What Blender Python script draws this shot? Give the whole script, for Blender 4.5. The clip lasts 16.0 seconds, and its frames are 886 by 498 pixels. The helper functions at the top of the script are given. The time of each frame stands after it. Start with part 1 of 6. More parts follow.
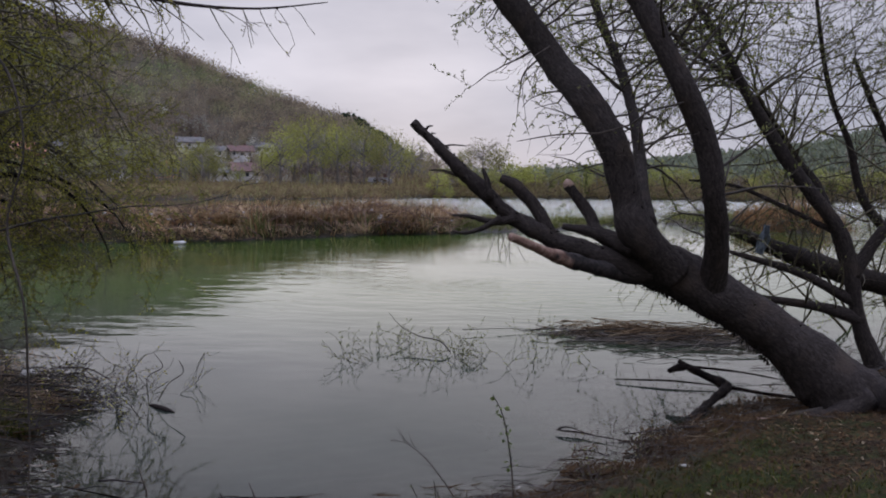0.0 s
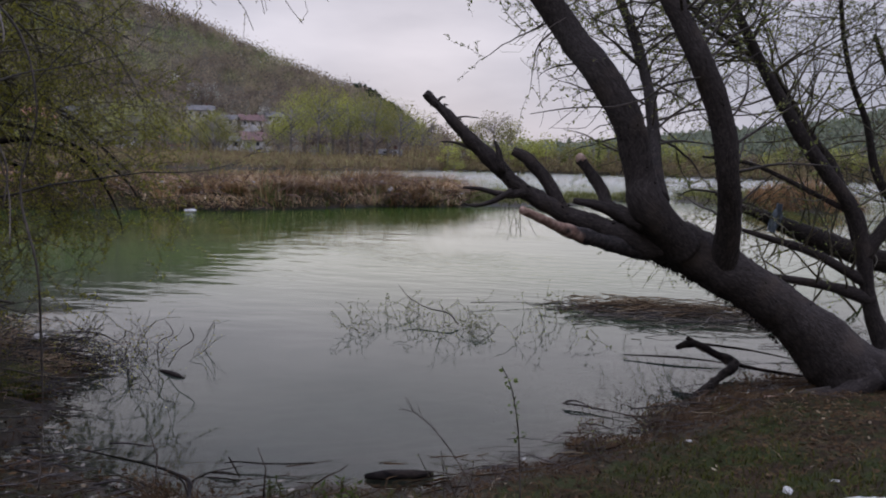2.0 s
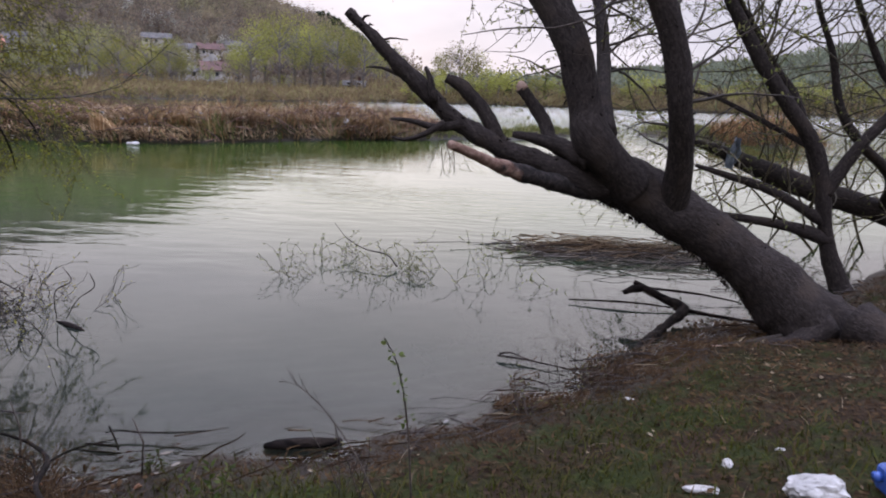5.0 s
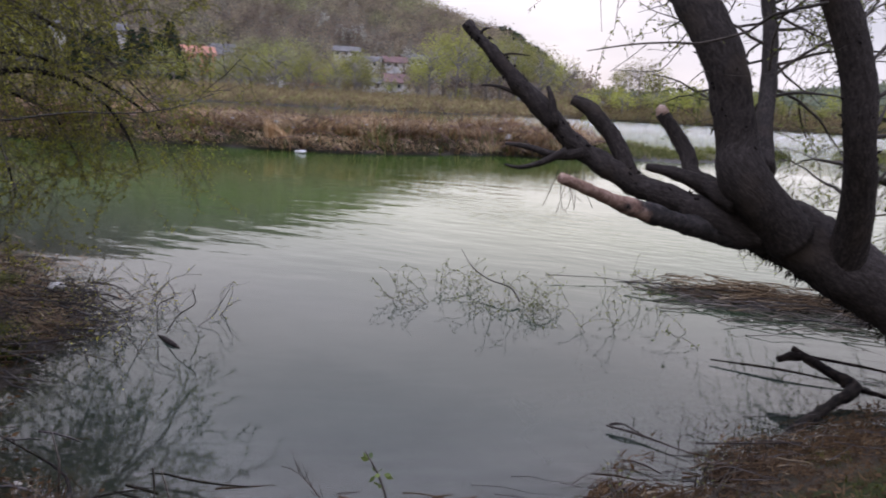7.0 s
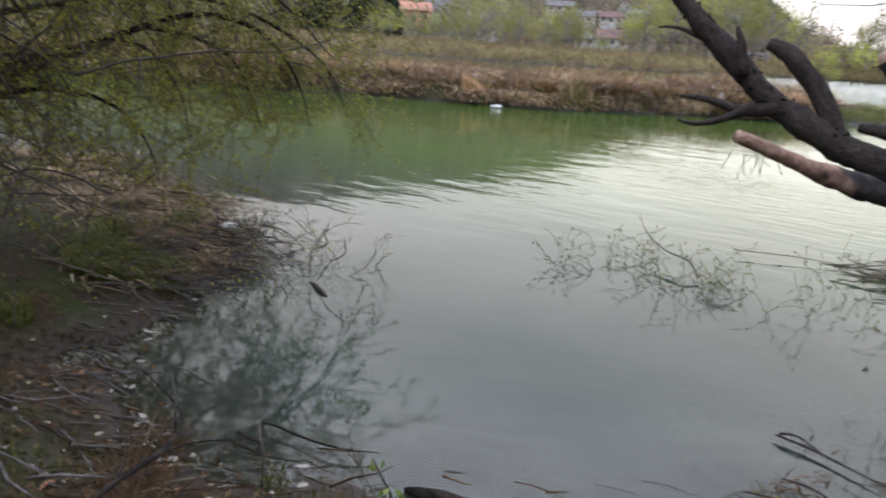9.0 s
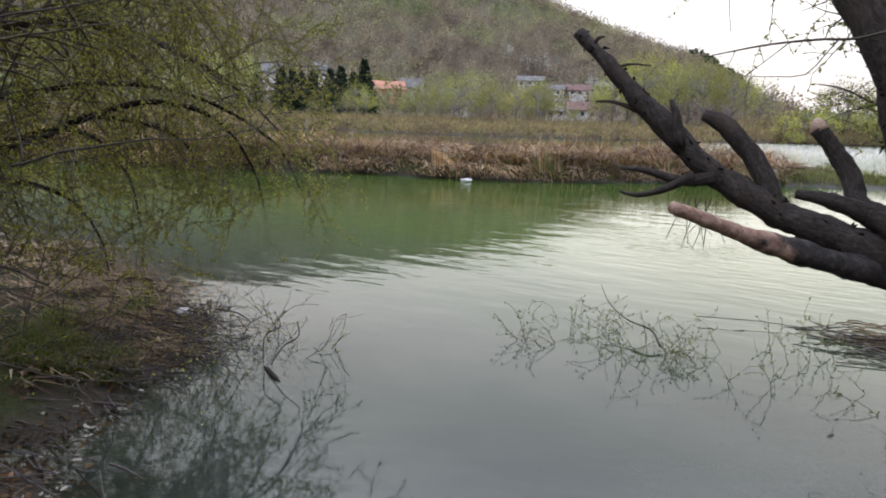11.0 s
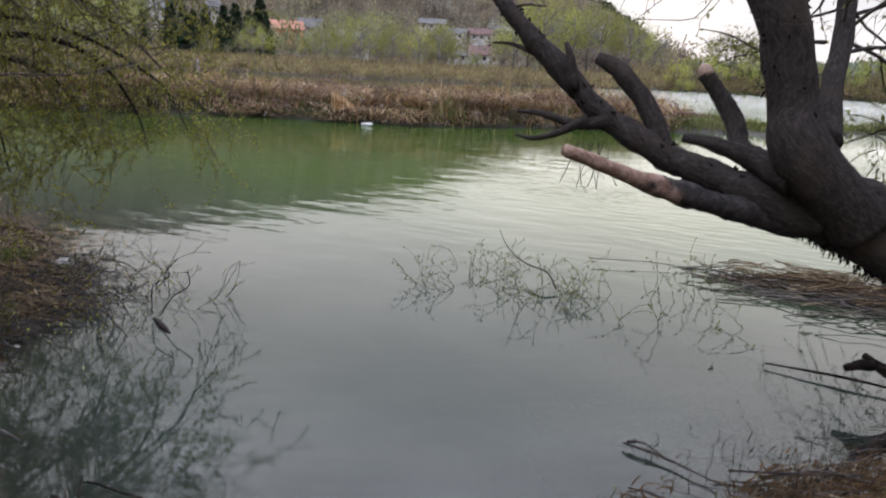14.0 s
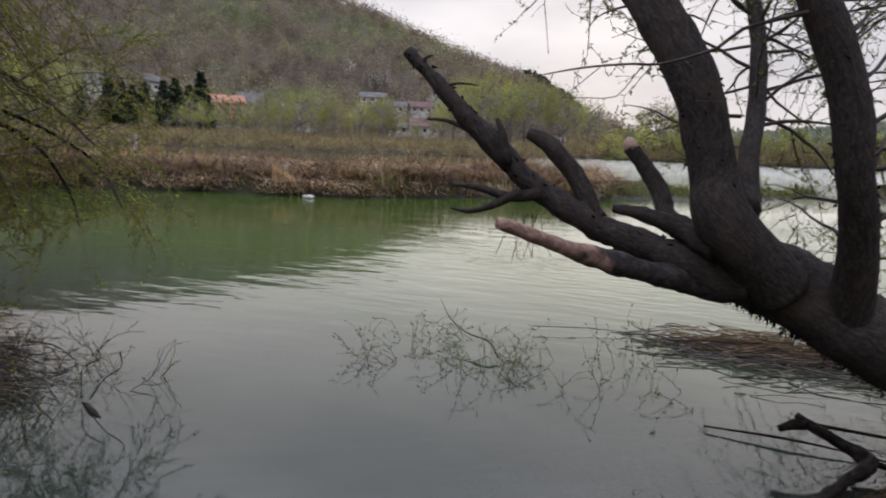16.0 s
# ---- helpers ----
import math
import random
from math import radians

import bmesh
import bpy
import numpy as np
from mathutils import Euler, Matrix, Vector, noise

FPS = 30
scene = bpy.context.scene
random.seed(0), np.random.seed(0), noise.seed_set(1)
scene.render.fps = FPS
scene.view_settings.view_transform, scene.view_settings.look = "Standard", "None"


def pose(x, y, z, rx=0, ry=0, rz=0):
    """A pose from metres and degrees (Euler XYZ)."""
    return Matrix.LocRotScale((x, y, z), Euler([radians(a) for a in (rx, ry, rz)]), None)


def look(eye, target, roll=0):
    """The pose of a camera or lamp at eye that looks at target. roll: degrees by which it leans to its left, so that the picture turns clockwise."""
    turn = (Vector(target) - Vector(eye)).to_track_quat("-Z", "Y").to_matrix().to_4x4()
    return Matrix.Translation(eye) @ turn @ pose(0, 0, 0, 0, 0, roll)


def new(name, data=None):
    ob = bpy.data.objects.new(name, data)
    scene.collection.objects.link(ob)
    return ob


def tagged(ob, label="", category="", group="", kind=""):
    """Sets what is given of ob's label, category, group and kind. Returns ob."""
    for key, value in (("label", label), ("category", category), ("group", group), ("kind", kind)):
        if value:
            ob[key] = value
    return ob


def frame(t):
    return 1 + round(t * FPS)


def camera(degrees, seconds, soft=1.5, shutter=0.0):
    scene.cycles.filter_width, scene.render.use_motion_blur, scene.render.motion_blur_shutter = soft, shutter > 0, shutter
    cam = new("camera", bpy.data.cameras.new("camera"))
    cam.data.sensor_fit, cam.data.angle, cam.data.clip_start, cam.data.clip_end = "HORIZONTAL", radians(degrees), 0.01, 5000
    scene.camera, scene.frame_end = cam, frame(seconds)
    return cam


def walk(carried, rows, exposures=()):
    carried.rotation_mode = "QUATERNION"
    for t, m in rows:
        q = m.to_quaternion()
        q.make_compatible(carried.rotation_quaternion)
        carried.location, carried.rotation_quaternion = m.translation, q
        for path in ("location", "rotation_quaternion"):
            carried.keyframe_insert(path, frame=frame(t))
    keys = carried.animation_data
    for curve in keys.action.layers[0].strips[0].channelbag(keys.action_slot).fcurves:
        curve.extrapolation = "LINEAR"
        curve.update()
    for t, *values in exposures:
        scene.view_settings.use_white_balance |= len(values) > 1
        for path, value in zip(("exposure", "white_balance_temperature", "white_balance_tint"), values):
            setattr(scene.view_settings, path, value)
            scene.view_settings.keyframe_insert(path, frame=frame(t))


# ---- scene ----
cam = camera(60.8, 16.0, 1.9, 0.5)
PATH = [
    (0, (0.568, -0.47, 2.073), (0.315, 1.506, 1.897), 0.7),
    (0.5, (0.564, -0.47, 2.07), (0.296, 1.501, 1.864), 0.5),
    (1, (0.566, -0.453, 2.067), (0.299, 1.516, 1.84), 1.2),
    (1.5, (0.558, -0.469, 2.065), (0.283, 1.499, 1.837), 1.0),
    (2, (0.557, -0.466, 2.063), (0.283, 1.499, 1.816), 1.7),
    (2.5, (0.529, -0.478, 2.064), (0.062, 1.448, 1.801), 1.4),
    (3, (0.509, -0.472, 2.036), (-0.054, 1.42, 1.712), 1.6),
    (3.5, (0.571, -0.4, 2.022), (0.316, 1.545, 1.633), 3.5),
    (3.7, (0.589, -0.341, 2.02), (0.505, 1.612, 1.596), 3.7),
    (5.8, (0.923, 0.529, 2.044), (0.644, 2.469, 1.649), 2.9),
    (6, (0.939, 0.614, 2.047), (0.67, 2.558, 1.659), 4.8),
    (6.5, (0.999, 0.832, 2.095), (0.621, 2.75, 1.674), 4.8),
    (7, (1.102, 0.963, 2.1), (0.492, 2.825, 1.699), 3.4),
    (7.5, (1.259, 1.07, 2.075), (0.602, 2.899, 1.606), 3.1),
    (8, (1.271, 1.227, 2.066), (0.643, 3.068, 1.598), 5.0),
    (8.5, (1.179, 1.421, 2.029), (0.47, 3.207, 1.475), 5.0),
    (9, (1.235, 1.527, 2.033), (0.175, 3.135, 1.494), 3.7),
    (9.5, (1.328, 1.673, 2.021), (0.194, 3.231, 1.485), 2.4),
    (9.7, (1.353, 1.689, 2.039), (0.24, 3.279, 1.558), 1.9),
    (11.8, (1.372, 1.721, 2.068), (0.357, 3.408, 1.717), 2.9),
    (12, (1.369, 1.73, 2.057), (0.373, 3.417, 1.652), 2.8),
    (12.5, (1.38, 1.771, 2.045), (0.5, 3.491, 1.526), 2.4),
    (13, (1.384, 1.789, 2.035), (0.566, 3.53, 1.487), 2.8),
    (13.5, (1.378, 1.792, 2.037), (0.564, 3.54, 1.509), 3.2),
    (14, (1.377, 1.789, 2.047), (0.57, 3.555, 1.567), 2.9),
    (14.5, (1.395, 1.785, 2.075), (0.594, 3.584, 1.724), 1.9),
    (15, (1.407, 1.77, 2.083), (0.582, 3.568, 1.79), 1.4),
    (15.5, (1.409, 1.775, 2.085), (0.626, 3.595, 1.809), 1.7),
    (16, (1.418, 1.785, 2.077), (0.724, 3.638, 1.782), 2.3),
]
EXPOSURES = [(0, 0.38, 6590, 14), (2.8, 0.42, 6660, 15), (3.7, 0.9, 6810, 16), (6, 0.98, 6740, 17), (7.2, 0.98, 6710, 15), (8.5, 1.05, 6910, 10), (9.0, 1.38, 6960, 6), (9.5, 1.6, 7010, 5), (9.7, 1.6, 7010, 5), (12, 1.05, 7110, 6), (13, 1.2, 7010, 6), (14, 1.15, 7010, 8), (14.5, 1.02, 7010, 8), (15, 0.7, 7110, 11), (16, 0.75, 7110, 10)]
walk(cam, [(t, look(eye, target, roll)) for t, eye, target, roll in PATH], EXPOSURES)

# ---- world, sun ----
SUN_AZ, SUN_EL, ZENITH = radians(-10), radians(13), 6.6
SUN = Vector((math.sin(SUN_AZ) * math.cos(SUN_EL), math.cos(SUN_AZ) * math.cos(SUN_EL), math.sin(SUN_EL)))


def link(nt, a, b):
    nt.links.new(a, b)


def make_world():
    w = bpy.data.worlds.new("overcast_sky")
    scene.world = w
    w.use_nodes = True
    nt = w.node_tree
    nt.nodes.clear()
    N = nt.nodes.new
    out, bg = N("ShaderNodeOutputWorld"), N("ShaderNodeBackground")
    sky = N("ShaderNodeTexSky")
    sky.sky_type, sky.sun_disc = "NISHITA", False
    sky.sun_elevation, sky.sun_rotation = SUN_EL, SUN_AZ
    dim = N("ShaderNodeVectorMath")
    dim.operation = "SCALE"
    dim.inputs["Scale"].default_value = 0.06
    link(nt, sky.outputs[0], dim.inputs[0])
    tc = N("ShaderNodeTexCoord")
    # the cloud sheet: stretched noise, flattened towards the horizon
    mp = N("ShaderNodeMapping")
    mp.inputs["Scale"].default_value = (1.3, 1.3, 4.2)
    mp.inputs["Location"].default_value = (0.35, 0.2, 0.4)
    link(nt, tc.outputs["Generated"], mp.inputs[0])
    nz = N("ShaderNodeTexNoise")
    nz.inputs["Scale"].default_value, nz.inputs["Detail"].default_value, nz.inputs["Roughness"].default_value = 1.7, 5, 0.5
    link(nt, mp.outputs[0], nz.inputs[0])
    ramp = N("ShaderNodeValToRGB")
    e = ramp.color_ramp.elements
    e[0].position, e[0].color = 0.32, (0.265, 0.285, 0.355, 1)
    e[1].position, e[1].color = 0.68, (0.485, 0.495, 0.57, 1)
    link(nt, nz.outputs[0], ramp.inputs[0])
    # brighter round the veiled sun
    dot = N("ShaderNodeVectorMath")
    dot.operation = "DOT_PRODUCT"
    dot.inputs[1].default_value = SUN
    link(nt, tc.outputs["Generated"], dot.inputs[0])
    glow = N("ShaderNodeMapRange")
    glow.interpolation_type = "SMOOTHSTEP"
    glow.inputs["From Min"].default_value, glow.inputs["From Max"].default_value = 0.6, 1.0
    glow.inputs["To Min"].default_value, glow.inputs["To Max"].default_value = 0.85, 1.2
    link(nt, dot.outputs["Value"], glow.inputs[0])
    lit = N("ShaderNodeVectorMath")
    lit.operation = "SCALE"
    link(nt, ramp.outputs[0], lit.inputs[0])
    link(nt, glow.outputs[0], lit.inputs["Scale"])
    # an overcast sky is up to three times as bright overhead as at the horizon
    sep = N("ShaderNodeSeparateXYZ")
    link(nt, tc.outputs["Generated"], sep.inputs[0])
    up = N("ShaderNodeMapRange")
    up.inputs["From Min"].default_value, up.inputs["From Max"].default_value = 0.3, 1.0
    up.inputs["To Min"].default_value, up.inputs["To Max"].default_value = 0.92, ZENITH
    up.interpolation_type = "SMOOTHSTEP"
    link(nt, sep.outputs[2], up.inputs[0])
    tone = N("ShaderNodeVectorMath")
    tone.operation = "POWER"
    tone.inputs[1].default_value = (0.94, 1.0, 1.12)
    link(nt, up.outputs[0], tone.inputs[0])
    dome = N("ShaderNodeVectorMath")
    dome.operation = "MULTIPLY"
    link(nt, lit.outputs[0], dome.inputs[0])
    link(nt, tone.outputs[0], dome.inputs[1])
    mix = N("ShaderNodeMix")
    mix.data_type = "RGBA"
    mix.inputs[0].default_value = 0.97
    link(nt, dim.outputs[0], mix.inputs[6])
    link(nt, dome.outputs[0], mix.inputs[7])
    link(nt, mix.outputs[2], bg.inputs[0])
    bg.inputs[1].default_value = 1.0
    link(nt, bg.outputs[0], out.inputs[0])


make_world()
sun_data = bpy.data.lights.new("sun", "SUN")
sun_data.energy, sun_data.angle, sun_data.color = 0.5, radians(110), (1.0, 0.94, 0.86)
sun = new("sun", sun_data)
sun.matrix_world = look(SUN * 60, (0, 0, 0))


# ---- materials ----
def material(name):
    m = bpy.data.materials.new(name)
    m.use_nodes = True
    nt = m.node_tree
    return m, nt, nt.nodes["Principled BSDF"], nt.nodes["Material Output"]


def noise_node(nt, scale, detail=4.0, rough=0.55, stretch=None, coord="Object"):
    tc = nt.nodes.new("ShaderNodeTexCoord")
    src = tc.outputs[coord]
    if stretch:
        mp = nt.nodes.new("ShaderNodeMapping")
        mp.inputs["Scale"].default_value = stretch
        link(nt, src, mp.inputs[0])
        src = mp.outputs[0]
    n = nt.nodes.new("ShaderNodeTexNoise")
    n.inputs["Scale"].default_value, n.inputs["Detail"].default_value, n.inputs["Roughness"].default_value = scale, detail, rough
    link(nt, src, n.inputs[0])
    return n


def ramp_node(nt, fac, stops):
    r = nt.nodes.new("ShaderNodeValToRGB")
    el = r.color_ramp.elements
    while len(el) < len(stops):
        el.new(0.5)
    for e, (p, c) in zip(el, stops):
        e.position, e.color = p, (*c, 1)
    link(nt, fac, r.inputs[0])
    return r


def mix_node(nt, a, b, fac, mode="MIX"):
    m = nt.nodes.new("ShaderNodeMix")
    m.data_type, m.blend_type = "RGBA", mode
    for s, v in (("Factor", fac), ("A", a), ("B", b)):
        k = m.inputs[0] if s == "Factor" else (m.inputs[6] if s == "A" else m.inputs[7])
        if isinstance(v, (int, float)):
            k.default_value = v
        elif isinstance(v, tuple):
            k.default_value = (*v, 1)
        else:
            link(nt, v, k)
    return m.outputs[2]


def bump_node(nt, height, strength, distance, bsdf):
    b = nt.nodes.new("ShaderNodeBump")
    b.inputs["Strength"].default_value, b.inputs["Distance"].default_value = strength, distance
    link(nt, height, b.inputs["Height"])
    link(nt, b.outputs[0], bsdf.inputs["Normal"])
    return b


def rough_surface(name, dark, mid, light, fine=30.0, coarse=2.0, rough=0.9, bump=0.5, depth=0.02, stretch=None, spec=0.3):
    """Two scales of grain and a bump: bark, soil, stone, plaster."""
    m, nt, p, _ = material(name)
    a, b = noise_node(nt, fine, 6, 0.65, stretch), noise_node(nt, coarse, 3, 0.5)
    c1 = ramp_node(nt, a.outputs[0], [(0.3, dark), (0.52, mid), (0.72, light)])
    c2 = ramp_node(nt, b.outputs[0], [(0.3, (0.62, 0.62, 0.62)), (0.7, (1.25, 1.22, 1.18))])
    link(nt, mix_node(nt, c1.outputs[0], c2.outputs[0], 1.0, "MULTIPLY"), p.inputs["Base Color"])
    p.inputs["Roughness"].default_value = rough
    p.inputs["Specular IOR Level"].default_value = spec
    bump_node(nt, a.outputs[0], bump, depth, p)
    return m


def leafy(name, stops, rough=0.6, through_light=0.35, vary="island"):
    """Leaves and blades: one colour for each leaf out of a ramp, some light passing through."""
    m, nt, p, out = material(name)
    g = nt.nodes.new("ShaderNodeNewGeometry")
    r = ramp_node(nt, g.outputs["Random Per Island"], stops)
    col = r.outputs[0]
    if vary == "tree":
        oi = nt.nodes.new("ShaderNodeObjectInfo")
        tone = ramp_node(nt, oi.outputs["Random"], [(0.0, (0.6, 0.53, 0.45)), (0.35, (0.9, 0.84, 0.74)), (0.7, (1.1, 1.1, 0.92)), (1.0, (1.4, 1.36, 0.85))])
        col = mix_node(nt, col, tone.outputs[0], 1.0, "MULTIPLY")
    elif vary == "wood":
        # bare brown stands, budding olive ones and green ones, in patches across the slope
        n = noise_node(nt, 0.022, 3, 0.55, (1.0, 1.0, 2.2))
        stand = ramp_node(nt, noise_node(nt, 0.17, 2, 0.5).outputs[0], [(0.36, (0.62, 0.62, 0.66)), (0.64, (1.4, 1.38, 1.25))])
        col = mix_node(nt, col, stand.outputs[0], 1.0, "MULTIPLY")
        tone = ramp_node(nt, n.outputs[0], [(0.38, (0.112, 0.086, 0.068)), (0.49, (0.148, 0.120, 0.086)), (0.57, (0.142, 0.136, 0.075)), (0.68, (0.108, 0.128, 0.060))])
        col = mix_node(nt, col, tone.outputs[0], 1.0, "MULTIPLY")
    else:
        n = noise_node(nt, 0.55, 2, 0.5)
        tone = ramp_node(nt, n.outputs[0], [(0.35, (0.75, 0.75, 0.75)), (0.65, (1.2, 1.2, 1.1))])
        col = mix_node(nt, col, tone.outputs[0], 1.0, "MULTIPLY")
    link(nt, col, p.inputs["Base Color"])
    p.inputs["Roughness"].default_value = rough
    p.inputs["Specular IOR Level"].default_value = 0.07
    tr = nt.nodes.new("ShaderNodeBsdfTranslucent")
    link(nt, col, tr.inputs[0])
    ms = nt.nodes.new("ShaderNodeMixShader")
    ms.inputs[0].default_value = through_light
    link(nt, p.outputs[0], ms.inputs[1])
    link(nt, tr.outputs[0], ms.inputs[2])
    link(nt, ms.outputs[0], out.inputs[0])
    return m


def water_surface():
    m, nt, p, out = material("river_water")
    nt.nodes.remove(p)
    N = nt.nodes.new
    big = noise_node(nt, 0.09, 2, 0.5, (1.0, 1.4, 1.0))
    gust = N("ShaderNodeMapRange")
    gust.inputs["From Min"].default_value, gust.inputs["From Max"].default_value = 0.45, 0.62
    gust.inputs["To Min"].default_value, gust.inputs["To Max"].default_value = 0.1, 0.95
    link(nt, big.outputs[0], gust.inputs[0])
    geo, sep = N("ShaderNodeNewGeometry"), N("ShaderNodeSeparateXYZ")
    link(nt, geo.outputs["Position"], sep.inputs[0])
    stream = N("ShaderNodeMapRange")
    stream.inputs["From Min"].default_value, stream.inputs["From Max"].default_value = 30, 44
    stream.inputs["To Min"].default_value, stream.inputs["To Max"].default_value = 0.0, 6.0
    link(nt, sep.outputs[1], stream.inputs[0])
    reach = N("ShaderNodeMath")
    reach.operation = "MULTIPLY_ADD"
    reach.inputs[1].default_value = 0.22
    link(nt, sep.outputs[1], reach.inputs[0])
    link(nt, sep.outputs[0], reach.inputs[2])
    backwater = N("ShaderNodeMapRange")
    backwater.inputs["From Min"].default_value, backwater.inputs["From Max"].default_value = -8.0, 8.0
    link(nt, reach.outputs[0], backwater.inputs[0])
    current = N("ShaderNodeMath")
    current.operation = "MULTIPLY"
    link(nt, stream.outputs[0], current.inputs[0])
    link(nt, backwater.outputs[0], current.inputs[1])
    chop = N("ShaderNodeMath")
    chop.operation = "ADD"
    link(nt, gust.outputs[0], chop.inputs[0])
    link(nt, current.outputs[0], chop.inputs[1])
    sheltered = N("ShaderNodeMapRange")
    sheltered.inputs["From Min"].default_value, sheltered.inputs["From Max"].default_value = 7.5, 13.0
    sheltered.inputs["To Min"].default_value, sheltered.inputs["To Max"].default_value = 0.08, 1.0
    link(nt, sep.outputs[1], sheltered.inputs[0])
    lee = N("ShaderNodeMath")
    lee.operation = "MULTIPLY"
    link(nt, chop.outputs[0], lee.inputs[0])
    link(nt, sheltered.outputs[0], lee.inputs[1])
    chop = lee
    ripple = noise_node(nt, 5.0, 3, 0.5, (0.5, 1.25, 1.0))
    swell = noise_node(nt, 1.7, 2, 0.5, (0.55, 1.3, 1.0))
    add = N("ShaderNodeMath")
    add.operation = "MULTIPLY_ADD"
    link(nt, ripple.outputs[0], add.inputs[0])
    link(nt, chop.outputs[0], add.inputs[1])
    calm = N("ShaderNodeMath")
    calm.operation = "MULTIPLY"
    lap = N("ShaderNodeMapRange")
    lap.inputs["From Min"].default_value, lap.inputs["From Max"].default_value = 6.5, 9.5
    lap.inputs["To Min"].default_value, lap.inputs["To Max"].default_value = 0.12, 0.62
    link(nt, sep.outputs[1], lap.inputs[0])
    link(nt, lap.outputs[0], calm.inputs[1])
    link(nt, swell.outputs[0], calm.inputs[0])
    link(nt, calm.outputs[0], add.inputs[2])
    b = N("ShaderNodeBump")
    b.inputs["Strength"].default_value, b.inputs["Distance"].default_value = 0.8, 0.018
    link(nt, add.outputs[0], b.inputs["Height"])
    # the silt-green body of the water, clear where it is shallow
    tint = noise_node(nt, 0.25, 3, 0.5)
    body = ramp_node(nt, tint.outputs[0], [(0.3, (0.024, 0.043, 0.008)), (0.7, (0.031, 0.052, 0.011))])
    shoal = mix_node(nt, (0.022, 0.028, 0.024), body.outputs[0], sheltered.outputs[0])
    diff, clear, gloss = N("ShaderNodeBsdfDiffuse"), N("ShaderNodeBsdfTransparent"), N("ShaderNodeBsdfGlossy")
    link(nt, shoal, diff.inputs[0])
    clear.inputs[0].default_value = (0.75, 0.8, 0.66, 1)
    gloss.inputs[0].default_value = (1, 1, 1, 1)
    gloss.inputs["Roughness"].default_value = 0.03
    link(nt, b.outputs[0], gloss.inputs["Normal"])
    at = N("ShaderNodeAttribute")
    at.attribute_name = "silt"
    deep = N("ShaderNodeMixShader")
    link(nt, at.outputs["Fac"], deep.inputs[0])
    link(nt, clear.outputs[0], deep.inputs[1])
    link(nt, diff.outputs[0], deep.inputs[2])
    fr = N("ShaderNodeFresnel")
    fr.inputs[0].default_value = 1.333
    link(nt, b.outputs[0], fr.inputs["Normal"])
    top = N("ShaderNodeMixShader")
    flat = N("ShaderNodeFresnel")
    flat.inputs[0].default_value = 1.333
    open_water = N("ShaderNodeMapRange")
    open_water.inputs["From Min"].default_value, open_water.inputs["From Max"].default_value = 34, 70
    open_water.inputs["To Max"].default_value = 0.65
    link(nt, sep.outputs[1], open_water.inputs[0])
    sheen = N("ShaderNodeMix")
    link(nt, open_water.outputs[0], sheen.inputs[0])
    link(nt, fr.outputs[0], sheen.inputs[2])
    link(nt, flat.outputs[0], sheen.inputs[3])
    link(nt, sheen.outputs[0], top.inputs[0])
    link(nt, deep.outputs[0], top.inputs[1])
    link(nt, gloss.outputs[0], top.inputs[2])
    link(nt, top.outputs[0], out.inputs[0])
    return m


def ground_surface():
    """Bank soil with leaf litter, moss and thin grass; wet mud at the water; meadow and wood floor far off."""
    m, nt, p, _ = material("bank_ground")
    N = nt.nodes.new
    fine, mid, big = noise_node(nt, 26, 7, 0.7), noise_node(nt, 3.1, 5, 0.6), noise_node(nt, 0.7, 4, 0.55)
    # soil and moss are darkened: shade of crowns overhead is in these colours
    soil = ramp_node(nt, fine.outputs[0], [(0.3, (0.008, 0.005, 0.0027)), (0.5, (0.021, 0.0125, 0.006)), (0.68, (0.048, 0.029, 0.0145))])
    moss = ramp_node(nt, fine.outputs[0], [(0.3, (0.009, 0.011, 0.003)), (0.55, (0.02, 0.025, 0.005)), (0.75, (0.042, 0.044, 0.011))])
    patch = ramp_node(nt, mid.outputs[0], [(0.42, (0, 0, 0)), (0.58, (1, 1, 1))])
    col = mix_node(nt, soil.outputs[0], moss.outputs[0], patch.outputs[0])
    far = ramp_node(nt, big.outputs[0], [(0.35, (0.06, 0.052, 0.032)), (0.65, (0.085, 0.066, 0.042))])
    geo = N("ShaderNodeNewGeometry")
    sep = N("ShaderNodeSeparateXYZ")
    link(nt, geo.outputs["Position"], sep.inputs[0])
    away = N("ShaderNodeMapRange")
    away.inputs["From Min"].default_value, away.inputs["From Max"].default_value = 20, 60
    link(nt, sep.outputs[1], away.inputs[0])
    col = mix_node(nt, col, far.outputs[0], away.outputs[0])
    wet = N("ShaderNodeMapRange")
    wet.inputs["From Min"].default_value, wet.inputs["From Max"].default_value = 0.02, 0.14
    link(nt, sep.outputs[2], wet.inputs[0])
    mud = ramp_node(nt, fine.outputs[0], [(0.3, (0.012, 0.0088, 0.006)), (0.7, (0.036, 0.027, 0.019))])
    col = mix_node(nt, mud.outputs[0], col, wet.outputs[0])
    link(nt, col, p.inputs["Base Color"])
    rr = N("ShaderNodeMapRange")
    rr.inputs["To Min"].default_value, rr.inputs["To Max"].default_value = 0.45, 0.95
    link(nt, wet.outputs[0], rr.inputs[0])
    link(nt, rr.outputs[0], p.inputs["Roughness"])
    p.inputs["Specular IOR Level"].default_value = 0.12
    bump_node(nt, fine.outputs[0], 0.7, 0.03, p)
    return m


